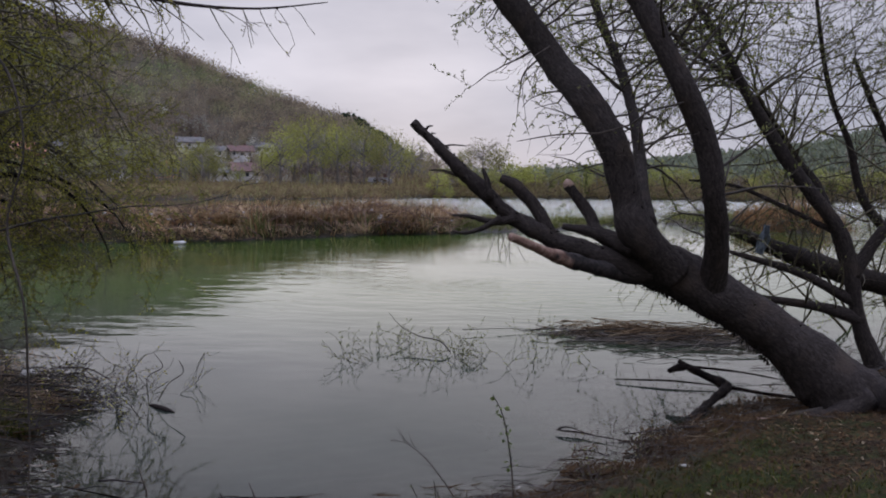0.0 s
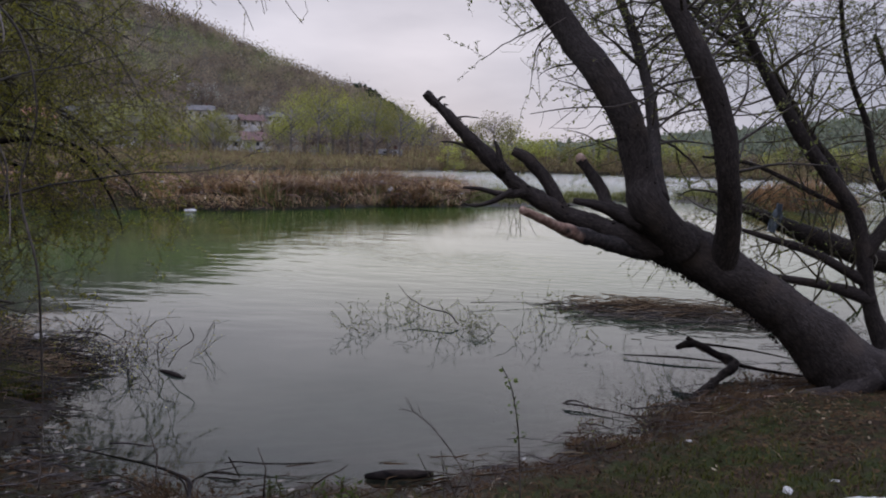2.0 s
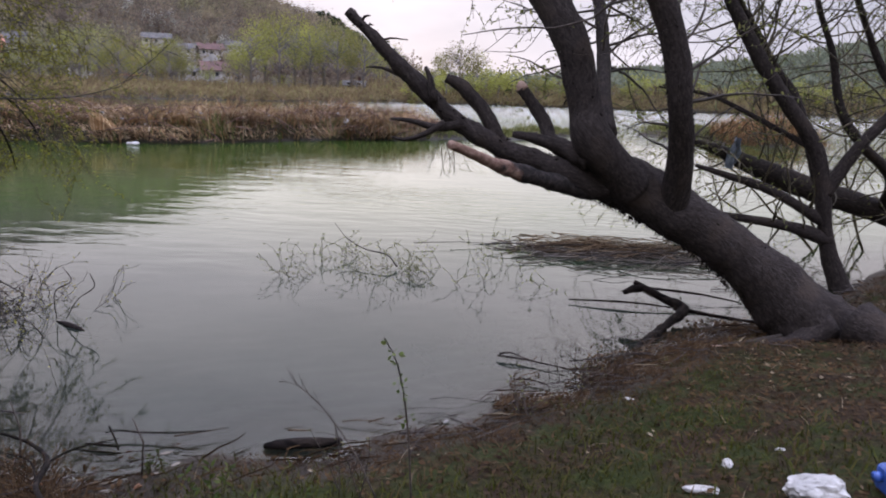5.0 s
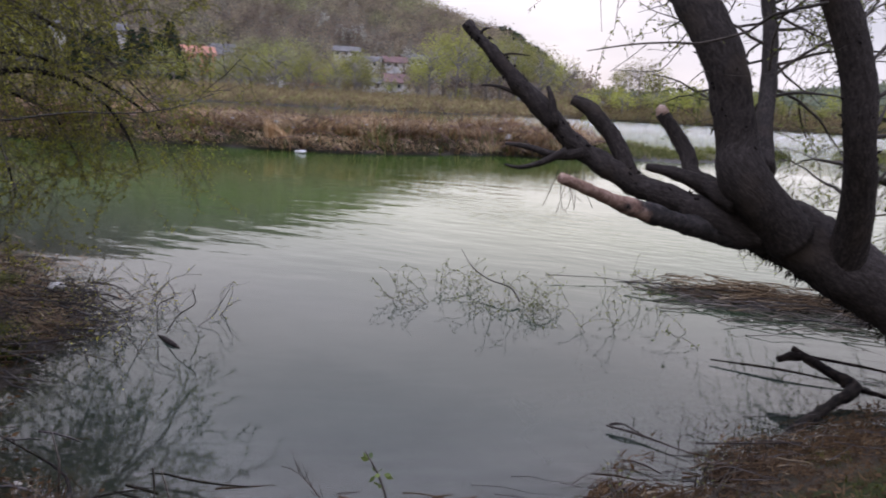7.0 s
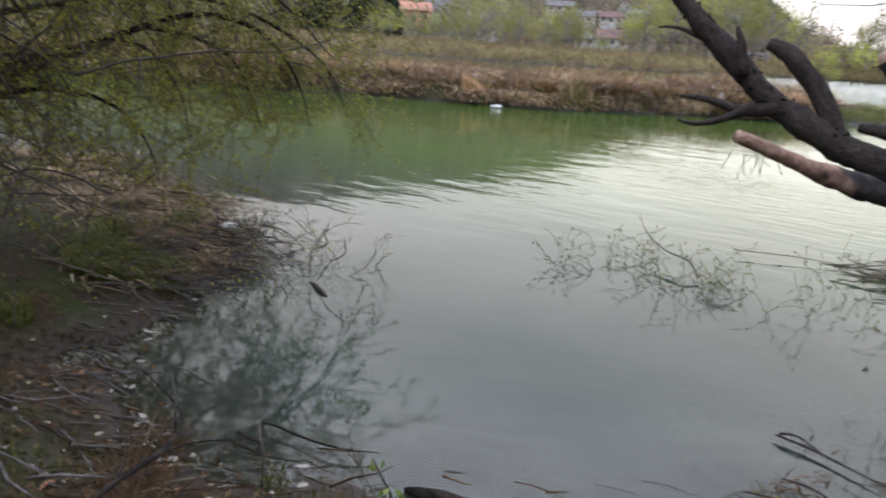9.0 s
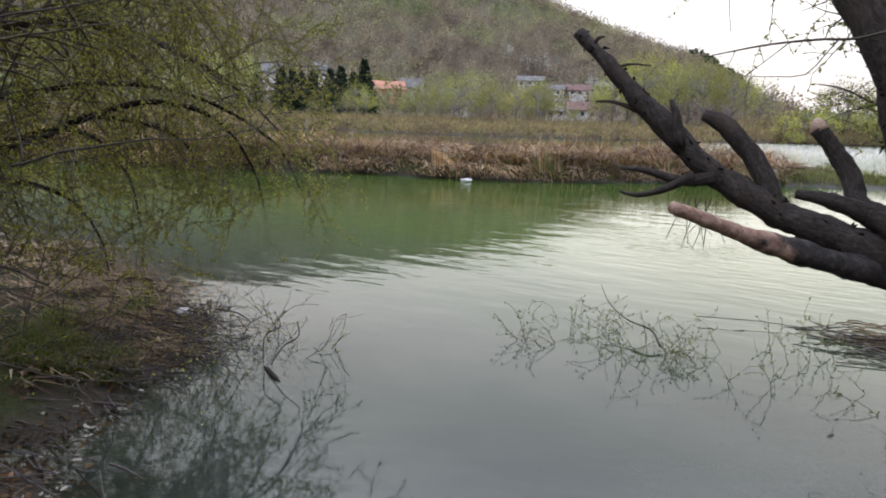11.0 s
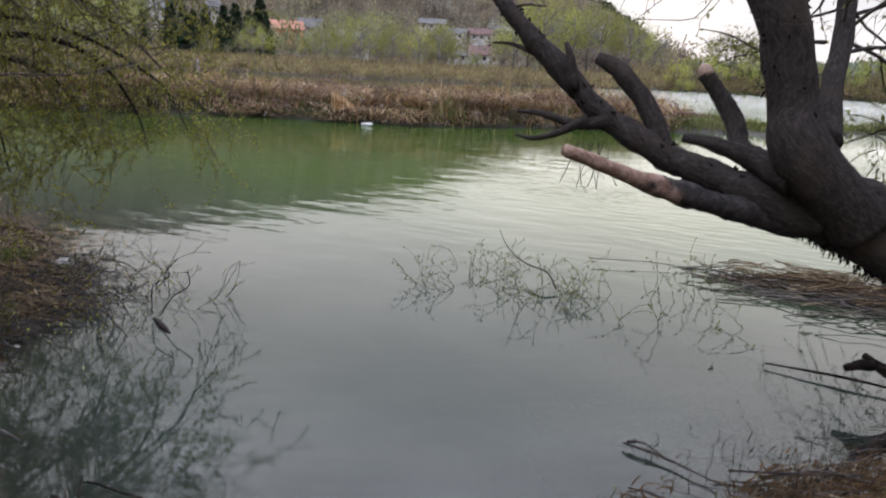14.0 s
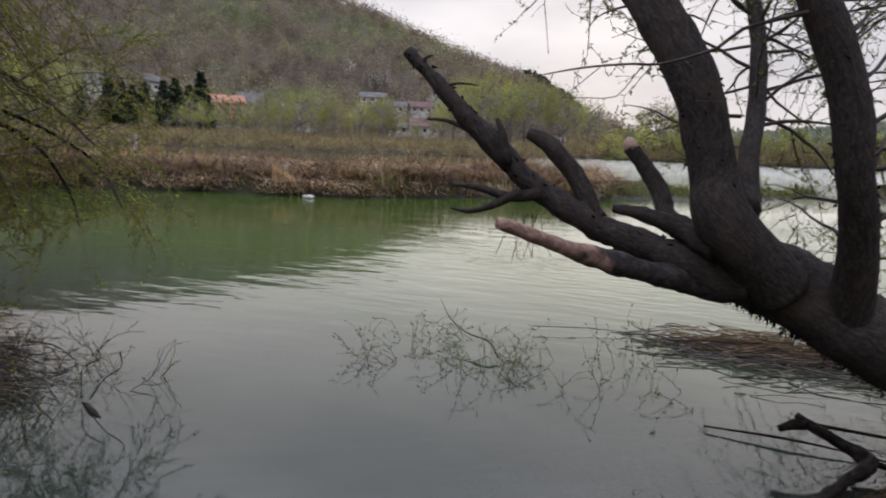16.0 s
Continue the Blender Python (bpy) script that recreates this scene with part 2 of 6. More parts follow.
def bark_surface(name, dark, mid, light, moss, ridge=48.0):
    """Ridged bark: furrows run along the limb, with a few paler lichen and moss patches."""
    m, nt, p, _ = material(name)
    at = nt.nodes.new("ShaderNodeAttribute")
    at.attribute_name = "grain"
    mp = nt.nodes.new("ShaderNodeMapping")
    mp.inputs["Scale"].default_value = (1.0, 1.0, 0.42)
    link(nt, at.outputs["Vector"], mp.inputs[0])
    fur = nt.nodes.new("ShaderNodeTexNoise")
    fur.inputs["Scale"].default_value, fur.inputs["Detail"].default_value, fur.inputs["Roughness"].default_value = ridge, 5, 0.6
    fur.inputs["Distortion"].default_value = 0.6
    link(nt, mp.outputs[0], fur.inputs[0])
    chip, big = noise_node(nt, 70, 4, 0.6), noise_node(nt, 3.2, 3, 0.5)
    c = ramp_node(nt, fur.outputs[0], [(0.36, dark), (0.52, mid), (0.68, light)])
    tone = ramp_node(nt, chip.outputs[0], [(0.3, (0.75, 0.75, 0.75)), (0.7, (1.2, 1.2, 1.2))])
    col = mix_node(nt, c.outputs[0], tone.outputs[0], 1.0, "MULTIPLY")
    patch = ramp_node(nt, big.outputs[0], [(0.56, (0, 0, 0)), (0.72, (0.55, 0.55, 0.55))])
    link(nt, mix_node(nt, col, moss, patch.outputs[0]), p.inputs["Base Color"])
    p.inputs["Roughness"].default_value = 0.95
    p.inputs["Specular IOR Level"].default_value = 0.08
    bump_node(nt, fur.outputs[0], 0.55, 0.02, p)
    return m


BARK = bark_surface("willow_bark", (0.020, 0.0155, 0.013), (0.030, 0.0238, 0.020), (0.046, 0.037, 0.031), (0.052, 0.038, 0.027))
# darker bark: shade under the dense corner willow is put into its colour
DARK_BARK = bark_surface("dark_bark", (0.004, 0.003, 0.0025), (0.012, 0.009, 0.007), (0.030, 0.022, 0.016), (0.020, 0.019, 0.008), 22.0)
PALE_WOOD = rough_surface("bare_wood", (0.10, 0.062, 0.045), (0.22, 0.145, 0.105), (0.36, 0.26, 0.20), 22, 3, 0.8, 0.5, 0.01, (0.4, 1, 1))


def stripped_surface():
    """Bare pale wood towards the broken end, bark still on the rest, with a ragged edge."""
    m, nt, p, _ = material("half_stripped_branch")
    fine = noise_node(nt, 24, 6, 0.65, (0.5, 1, 1))
    bare = ramp_node(nt, fine.outputs[0], [(0.3, (0.10, 0.056, 0.040)), (0.52, (0.19, 0.115, 0.083)), (0.72, (0.30, 0.20, 0.15))])
    bark = ramp_node(nt, fine.outputs[0], [(0.3, (0.010, 0.009, 0.008)), (0.52, (0.028, 0.023, 0.02)), (0.72, (0.06, 0.05, 0.043))])
    tc, sep = nt.nodes.new("ShaderNodeTexCoord"), nt.nodes.new("ShaderNodeSeparateXYZ")
    link(nt, tc.outputs["Object"], sep.inputs[0])
    edge = noise_node(nt, 5, 4, 0.6)
    add = nt.nodes.new("ShaderNodeMath")
    add.operation = "MULTIPLY_ADD"
    add.inputs[1].default_value = 0.9
    link(nt, edge.outputs[0], add.inputs[0])
    link(nt, sep.outputs[0], add.inputs[2])
    rng_ = nt.nodes.new("ShaderNodeMapRange")
    rng_.inputs["From Min"].default_value, rng_.inputs["From Max"].default_value = 1.14, 1.26
    link(nt, add.outputs[0], rng_.inputs[0])
    link(nt, mix_node(nt, bare.outputs[0], bark.outputs[0], rng_.outputs[0]), p.inputs["Base Color"])
    p.inputs["Roughness"].default_value = 0.9
    p.inputs["Specular IOR Level"].default_value = 0.12
    bump_node(nt, fine.outputs[0], 0.8, 0.02, p)
    return m


STRIPPED = stripped_surface()
TWIG = rough_surface("twig_bark", (0.020, 0.016, 0.012), (0.045, 0.035, 0.026), (0.085, 0.066, 0.05), 40, 3, 0.85, 0.3, 0.004)
BROWN_TWIG = rough_surface("brown_twig", (0.055, 0.042, 0.031), (0.10, 0.08, 0.062), (0.16, 0.13, 0.105), 40, 3, 0.85, 0.3, 0.004)
OLIVE_TWIG = rough_surface("olive_twig", (0.026, 0.021, 0.010), (0.052, 0.042, 0.019), (0.085, 0.068, 0.033), 40, 3, 0.8, 0.3, 0.004)
DARK_TWIG = rough_surface("dark_twig", (0.012, 0.009, 0.006), (0.028, 0.021, 0.013), (0.055, 0.042, 0.025), 40, 3, 0.85, 0.3, 0.004)
RUSSET_TWIG = rough_surface("russet_twig", (0.07, 0.04, 0.03), (0.13, 0.08, 0.06), (0.2, 0.135, 0.1), 12, 1, 0.85, 0.3, 0.004)
DEAD_WOOD = rough_surface("wet_driftwood", (0.014, 0.012, 0.011), (0.042, 0.034, 0.029), (0.10, 0.083, 0.07), 28, 3, 0.75, 0.6, 0.01)
GREY_TWIG = rough_surface("grey_branch", (0.09, 0.075, 0.062), (0.16, 0.14, 0.12), (0.26, 0.235, 0.205), 6, 0.5, 0.9, 0.3, 0.01)
WILLOW_LEAF = leafy("willow_leaf", [(0.0, (0.075, 0.09, 0.026)), (0.5, (0.14, 0.155, 0.044)), (1.0, (0.22, 0.21, 0.075))], 0.6, 0.45)
MOSS = leafy("rank_moss", [(0.0, (0.038, 0.048, 0.010)), (0.5, (0.078, 0.094, 0.019)), (0.85, (0.125, 0.132, 0.032)), (1.0, (0.16, 0.115, 0.055))])
OLIVE_LEAF = leafy("olive_leaf", [(0.0, (0.105, 0.1, 0.019)), (0.5, (0.185, 0.176, 0.031)), (1.0, (0.27, 0.24, 0.052))], 0.6, 0.55)
# the near bank's shade is put into these dark greens
GRASS = leafy("bank_grass", [(0.0, (0.018, 0.018, 0.004)), (0.5, (0.036, 0.036, 0.006)), (0.85, (0.058, 0.064, 0.010)), (1.0, (0.085, 0.055, 0.022))])
DRY_REED = leafy("dry_reed", [(0.0, (0.10, 0.054, 0.027)), (0.45, (0.205, 0.115, 0.055)), (0.85, (0.30, 0.185, 0.095)), (1.0, (0.44, 0.32, 0.19))], 0.8, 0.25)
PALE_STRAW = leafy("pale_straw", [(0.0, (0.16, 0.095, 0.05)), (0.5, (0.27, 0.175, 0.10)), (0.9, (0.37, 0.265, 0.165)), (1.0, (0.5, 0.41, 0.29))], 0.8, 0.25)
DRIFT_REED = leafy("drift_reed", [(0.0, (0.05, 0.031, 0.018)), (0.5, (0.12, 0.078, 0.046)), (0.9, (0.20, 0.14, 0.088)), (1.0, (0.32, 0.25, 0.17))], 0.85, 0.15)
SEDGE = leafy("green_sedge", [(0.0, (0.060, 0.070, 0.020)), (0.6, (0.11, 0.12, 0.036)), (1.0, (0.20, 0.17, 0.075))])
HERB_LEAF = leafy("herb_leaf", [(0.0, (0.028, 0.04, 0.012)), (0.5, (0.055, 0.075, 0.02)), (1.0, (0.095, 0.115, 0.035))], 0.5, 0.3)
# dead leaves and dry grass, darkened to hold the near bank's shade
LITTER = leafy("dead_leaves", [(0.0, (0.014, 0.0075, 0.0037)), (0.5, (0.036, 0.0195, 0.009)), (0.97, (0.072, 0.043, 0.021)), (1.0, (0.2, 0.16, 0.11))], 0.85, 0.08)
FAR_GREEN = leafy("spring_crown", [(0.0, (0.155, 0.165, 0.055)), (0.5, (0.225, 0.232, 0.08)), (1.0, (0.29, 0.29, 0.11))], 0.8, 0.45, "tree")
FAR_BROWN = leafy("budding_crown", [(0.0, (0.105, 0.078, 0.045)), (0.5, (0.145, 0.108, 0.065)), (1.0, (0.175, 0.145, 0.08))], 0.9, 0.25, "tree")
WOODS = leafy("hill_woods", [(0.0, (1.25, 1.24, 1.22)), (0.6, (1.45, 1.46, 1.42)), (1.0, (1.65, 1.7, 1.55))], 0.95, 0.5, "wood")
# the haze of distance is painted into these paler greens
FAR_WOODS = leafy("distant_woods", [(0.0, (0.14, 0.158, 0.115)), (1.0, (0.20, 0.215, 0.15))], 0.95, 0.4)
SCRUB = leafy("olive_scrub", [(0.0, (0.14, 0.10, 0.06)), (0.5, (0.21, 0.155, 0.085)), (0.85, (0.25, 0.20, 0.105)), (1.0, (0.23, 0.235, 0.085))], 0.9, 0.4)
BLOSSOM = leafy("white_blossom", [(0.0, (0.28, 0.27, 0.22)), (1.0, (0.55, 0.53, 0.46))], 0.9, 0.2)
NEEDLES = leafy("spruce_needles", [(0.0, (0.014, 0.025, 0.014)), (1.0, (0.038, 0.058, 0.03))], 0.8, 0.1)
WATER = water_surface()
SOIL = ground_surface()
PLASTER = rough_surface("house_plaster", (0.32, 0.3, 0.28), (0.44, 0.42, 0.39), (0.55, 0.53, 0.5), 3, 0.4, 0.9, 0.1, 0.01)
PLASTER_ORANGE = rough_surface("orange_plaster", (0.36, 0.17, 0.1), (0.44, 0.215, 0.13), (0.52, 0.27, 0.17), 3, 0.4, 0.9, 0.1, 0.01)
ROOF_RED = rough_surface("red_roof_tiles", (0.06, 0.034, 0.028), (0.095, 0.05, 0.041), (0.135, 0.072, 0.058), 4, 0.5, 0.85, 0.4, 0.03)
ROOF_ORANGE = rough_surface("orange_roof_tiles", (0.2, 0.085, 0.05), (0.29, 0.125, 0.075), (0.36, 0.17, 0.11), 4, 0.5, 0.85, 0.4, 0.03)
ROOF_GREY = rough_surface("grey_roof_sheet", (0.07, 0.066, 0.06), (0.115, 0.108, 0.1), (0.18, 0.17, 0.16), 3, 0.5, 0.95, 0.2, 0.02, None, 0.05)
PANE = rough_surface("dark_window_glass", (0.02, 0.022, 0.025), (0.03, 0.033, 0.037), (0.04, 0.043, 0.048), 2, 0.5, 0.1, 0.0, 0.001, None, 0.5)
WHITE_PLASTIC = rough_surface("white_plastic", (0.20, 0.19, 0.165), (0.32, 0.305, 0.275), (0.42, 0.405, 0.37), 14, 3, 0.6, 0.4, 0.008, None, 0.3)
BLUE_PLASTIC = rough_surface("blue_plastic", (0.012, 0.04, 0.16), (0.02, 0.065, 0.25), (0.035, 0.09, 0.32), 14, 3, 0.4, 0.15, 0.003, None, 0.5)
BLUE_RAG = rough_surface("blue_grey_cloth", (0.07, 0.085, 0.10), (0.14, 0.165, 0.185), (0.25, 0.275, 0.29), 18, 4, 0.95, 0.6, 0.01)
ORANGE_CHIP = rough_surface("orange_wood", (0.09, 0.042, 0.022), (0.18, 0.085, 0.045), (0.28, 0.15, 0.085), 60, 9, 0.85, 0.7, 0.008)
SCRAP = rough_surface("pale_scrap", (0.10, 0.085, 0.065), (0.20, 0.175, 0.14), (0.34, 0.31, 0.26), 40, 9, 0.9, 0.5, 0.005)
CANE = rough_surface("yellow_cane", (0.20, 0.14, 0.08), (0.32, 0.235, 0.14), (0.42, 0.33, 0.21), 20, 3, 0.8, 0.3, 0.005)


# ---- mesh helpers ----
class Build:
    """Collects vertices and faces of one mesh."""

    def __init__(self):
        self.v, self.f, self.g = [], [], []

    def tube(self, pts, radii, sides=6, lump=0.0, cap=True, seed=0.0):
        base = len(self.v)
        n = len(pts)
        pts = [Vector(p) for p in pts]
        up = Vector((0.31, 0.17, 0.93))
        run = 0.0
        for i, p in enumerate(pts):
            run += (p - pts[i - 1]).length if i else 0.0
            d = (pts[min(i + 1, n - 1)] - pts[max(i - 1, 0)])
            d = d.normalized() if d.length > 1e-9 else Vector((0, 0, 1))
            a = d.cross(up)
            if a.length < 0.08:
                a = d.cross(Vector((1, 0, 0)))
            a.normalize()
            b = d.cross(a)
            for k in range(sides):
                w = 2 * math.pi * k / sides
                q = a * math.cos(w) + b * math.sin(w)
                r = radii[i]
                if lump:
                    s = p + q * r
                    r *= 1 + lump * (noise.noise(s * 2.3 + Vector((seed, 0, 0))) * 1.1 + noise.noise(Vector((s.x * 9, s.y * 9, s.z * 4))) * 0.6 + noise.noise(s * 27) * 0.35)
                if lump:
                    self.g.append((radii[i] * math.cos(w), radii[i] * math.sin(w), run + seed))
                self.v.append(tuple(p + q * r))
        for i in range(n - 1):
            for k in range(sides):
                l = (k + 1) % sides
                self.f.append((base + i * sides + k, base + i * sides + l, base + (i + 1) * sides + l, base + (i + 1) * sides + k))
        if cap and sides > 2:
            self.f.append(tuple(base + (n - 1) * sides + k for k in range(sides)))
            self.f.append(tuple(base + k for k in reversed(range(sides))))

    def leaf(self, p, d, size, width, side):
        """A lance-shaped leaf of two triangles, folded on its rib."""
        base = len(self.v)
        m = p + d * size * 0.45
        self.v += [tuple(p), tuple(m + side * width), tuple(p + d * size), tuple(m - side * width)]
        self.f += [(base, base + 1, base + 2, base + 3)]

    def blade(self, p, lean, height, width, bend):
        base = len(self.v)
        s = Vector((-lean.y, lean.x, 0))
        s = s.normalized() * width if s.length > 1e-6 else Vector((width, 0, 0))
        m, t = p + Vector((lean.x * 0.35, lean.y * 0.35, height * 0.6)), p + Vector((lean.x, lean.y, height - bend))
        self.v += [tuple(p - s), tuple(p + s), tuple(m + s * 0.7), tuple(m - s * 0.7), tuple(t)]
        self.f += [(base, base + 1, base + 2, base + 3), (base + 3, base + 2, base + 4)]

    def mesh(self, name, mat, smooth=True):
        me = bpy.data.meshes.new(name)
        me.from_pydata(self.v, [], self.f)
        me.materials.append(mat)
        me.polygons.foreach_set("use_smooth", [smooth] * len(me.polygons))
        me.update()
        if self.g and len(self.g) == len(self.v):
            # coordinates that run along the limb, for the bark
            me.attributes.new("grain", "FLOAT_VECTOR", "POINT").data.foreach_set("vector", np.array(self.g, dtype=np.float32).ravel())
        return me


def curve_points(ctrl, step=0.06):
    """Catmull-Rom through rows of (x, y, z, radius)."""
    c = [Vector(r) for r in (np.array(ctrl, dtype=float))]
    c = [c[0] * 2 - c[1]] + c + [c[-1] * 2 - c[-2]]
    pts, rad = [], []
    for i in range(1, len(c) - 2):
        a, b, d, e = c[i - 1], c[i], c[i + 1], c[i + 2]
        n = max(2, int((d.xyz - b.xyz).length / step))
        for k in range(n):
            t = k / n
            q = 0.5 * ((2 * b) + (d - a) * t + (2 * a - 5 * b + 4 * d - e) * t * t + (3 * b - a - 3 * d + e) * t ** 3)
            pts.append(q.xyz), rad.append(max(q.w, 0.002))
    pts.append(c[-2].xyz), rad.append(max(c[-2].w, 0.002))
    return pts, rad


def thing(name, label, category, at=(0, 0, 0), group="", kind=""):
    ob = new(name)
    ob.location = at
    ob.empty_display_size = 0.1
    return tagged(ob, label, category, group, kind)


def part(name, me, parent, label=""):
    ob = new(name, me)
    ob.parent = parent
    if parent.location.length > 0 and parent.parent is None:
        ob.matrix_parent_inverse = Matrix.Translation(parent.location).inverted()
    return tagged(ob, label) if label else ob


def mass(name, me, parent, label=""):
    """A part of many pieces too small to pick apart."""
    return tagged(part(name, me, parent, label), kind="stuff")


def local_part(name, me, parent, label=""):
    ob = new(name, me)
    ob.parent = parent
    return tagged(ob, label) if label else ob


def solo(name, me, label, category, group="", kind=""):
    return tagged(new(name, me), label, category, group, kind)


def rand_dir(rng):
    while True:
        v = Vector((rng.uniform(-1, 1), rng.uniform(-1, 1), rng.uniform(-1, 1)))
        if 0.05 < v.length < 1:
            return v.normalized()


def grow(wood, leaves, rng, p, d, length, r, level, droop=0.0, leaf_gap=0.05, leaf_size=0.035, seg=0.11, wild=0.22, kids=3.0, sides=4, fine=0.0022):
    """A branch that wanders, bends under its weight, bears twigs and, at its ends, leaves."""
    n = max(3, int(length / seg))
    pts, rad = [p.copy()], [r]
    q, v = p.copy(), d.normalized()
    for i in range(n):
        v = (v + rand_dir(rng) * wild + Vector((0, 0, -droop * (0.3 + i / n)))).normalized()
        q = q + v * (length / n)
        pts.append(q.copy()), rad.append(max(r * (1 - 0.82 * (i + 1) / n), fine))
        f = (i + 1) / n
        if level > 0 and f > 0.12 and rng.random() < kids * length / n:
            side = v.cross(rand_dir(rng)).normalized()
            grow(wood, leaves, rng, q, v * 0.75 + side * 0.75, length * rng.uniform(0.3, 0.6) * (1.15 - 0.5 * f), rad[-1] * 0.65, level - 1, droop, leaf_gap, leaf_size, seg * 0.8, wild, kids * 1.35, 3, fine)
        if leaves is not None and level <= 1 and leaf_gap > 0:
            for k in range(int(length / n / leaf_gap + rng.random())):
                o = q - v * rng.random() * (length / n)
                ld = (v * 0.6 + rand_dir(rng)).normalized()
                leaves.leaf(o, ld, leaf_size * rng.uniform(0.6, 1.4), leaf_size * rng.uniform(0.14, 0.26), ld.cross(rand_dir(rng)).normalized())
    wood.tube(pts, rad, sides, cap=False)


# ---- the lie of the land ----
def table(rows):
    xs, ys = [r[0] for r in rows], [r[1] for r in rows]
    return lambda v: np.interp(v, xs, ys)


near_shore = table([(-160, 12), (-30, 9), (-14, 8.2), (-8.7, 7.55), (-5.6, 6.75), (-4.5, 6.25), (-3.6, 5.65), (-3.3, 4.9), (-3.05, 4.35), (-2.5, 3.75), (-1.9, 3.4), (-1.3, 3.45), (-0.9, 3.75), (-0.5, 3.98), (0, 4.14),
                    (0.6, 4.47), (1.05, 4.97), (1.9, 5.9), (2.7, 6.7), (3.3, 7.1), (4.6, 8.8), (5.8, 10.1), (7.1, 11.6), (15, 20), (40, 42), (160, 95)])
spit_front = table([(-60.7, 4), (-40.7, 9.5), (-30.7, 13), (-19.2, 19), (-17, 20.4), (-14.3, 22.0), (-12.5, 22.4), (-9.7, 23.4), (-7.1, 26.5), (-2.4, 30.0), (0.5, 31.2), (5.2, 38.8)])
spit_wide = table([(-60, 5), (-30, 6), (-20, 7), (-6, 8), (-2, 9), (1.5, 9), (5.0, 3), (5.6, 0)])
spit_high = table([(-60, 0.3), (-20, 0.58), (-6, 0.55), (-3.4, 0.3), (-1.0, 0.14), (5.6, 0.08)])
far_shore = table([(-300, 40), (-120, 54), (-60, 62), (-37, 72), (-22, 86), (-12, 101), (15, 107), (40, 104), (160, 100), (400, 60)])
crest = table([(-110, 0.12), (-80, 0.17), (-54, 0.202), (-45, 0.198), (-37, 0.18), (-31, 0.162), (-27.3, 0.144), (-23.6, 0.120), (-19.65, 0.095), (-17.5, 0.081), (-15.6, 0.070), (-14.5, 0.065), (-13.5, 0.060), (-12, 0.043), (-10.6, 0.027), (-9.5, 0.013), (-8.3, 0.003), (-7, 0.0)])
ridge = table([(-30, 0), (-8, 0), (-4, 0.001), (1.4, 0.009), (6, 0.019), (9.7, 0.027), (14.8, 0.034), (19, 0.044), (22, 0.056), (25, 0.061), (40, 0.075), (70, 0.06), (100, 0.03)])
CX, CY = 0.6, 0.5


def bearing(a, r):
    """A spot at azimuth a in degrees and distance r, seen from the corner of the bank."""
    return CX + r * math.sin(radians(a - 1.2)), CY + r * math.cos(radians(a - 1.2))


def smooth(a, b, v):
    t = np.clip((v - a) / (b - a), 0, 1)
    return t * t * (3 - 2 * t)


def land(x, y):
    """Height of the ground over the water, for arrays."""
    x, y = np.asarray(x, float), np.asarray(y, float)
    d = near_shore(x) - y + 0.10 * np.sin(x * 2.7) + 0.06 * np.sin(x * 6.1 + y * 3)
    h = np.where(d > 0, 0.015 + 0.16 * smooth(0, 1.1, d) + 0.26 * smooth(0.9, 3.2, d) + 0.25 * smooth(4, 12, d), -0.13 * np.clip(-d, 0, 1.6) - 0.35 * smooth(1.4, 5, -d) - 0.8 * smooth(5, 12, -d))
    marsh = (1 - smooth(-3.0, -2.4, x)) * smooth(-7.5, -6.0, x) * smooth(0, 0.15, d) * (1 - smooth(1.0, 1.9, d))
    h = h - marsh * (0.07 * smooth(0.1, 1.0, d) + 0.075 * np.clip(np.sin(x * 5.3 + y * 2.1) * np.sin(y * 4.7 - x * 1.9) + 0.35 * np.sin(x * 13.0) * np.sin(y * 11.0), -0.2, 1))
    f = y - spit_front(x) + 0.25 * np.sin(x * 1.3) + 0.12 * np.sin(x * 4.1)
    w = spit_wide(x)
    s = np.minimum(smooth(-0.5, 1.1, f), 1 - smooth(w - 1.5, w + 0.6, f))
    s = np.where(x > 5.6, 0, s)
    h = np.maximum(h, -1.2 + (1.2 + spit_high(x)) * s)
    r = np.hypot((x - 11.2) / 5.0, (y - 41) / 6.5) + 0.07 * np.sin(x * 1.9) + 0.05 * np.sin(y * 2.3)
    h = np.maximum(h, -1.2 + 1.5 * (1 - smooth(0.75, 1.12, r)))
    g = y - far_shore(x) + 0.8 * np.sin(x * 0.31) + 0.3 * np.sin(x * 1.1)
    far = -1.2 + 1.55 * smooth(-1.4, 1.6, g) + 0.25 * smooth(5, 60, g)
    az = np.degrees(np.arctan2(x - CX, y - CY))
    rr = np.hypot(x - CX, y - CY)
    left = crest(az) * 430 * smooth(215, 430, rr) * (1 - 0.35 * smooth(430, 900, rr)) * (1 + 0.05 * np.sin(x * 0.045) * np.sin(y * 0.05) * smooth(215, 300, rr) * (1 - smooth(380, 430, rr)))
    right = ridge(az) * 800 * smooth(350, 800, rr) * (1 - 0.4 * smooth(800, 1500, rr))
    far = far + np.where(g > 0, left + right, 0)
    h = np.maximum(h, far)
    return h + 0.012 * np.sin(x * 11.3 + 1.3 * np.sin(y * 7)) * np.sin(y * 12.7) + 0.02 * np.sin(x * 3.9 + y * 2.2) * np.sin(y * 4.3 - x)


def z_at(x, y):
    return float(land(x, y))


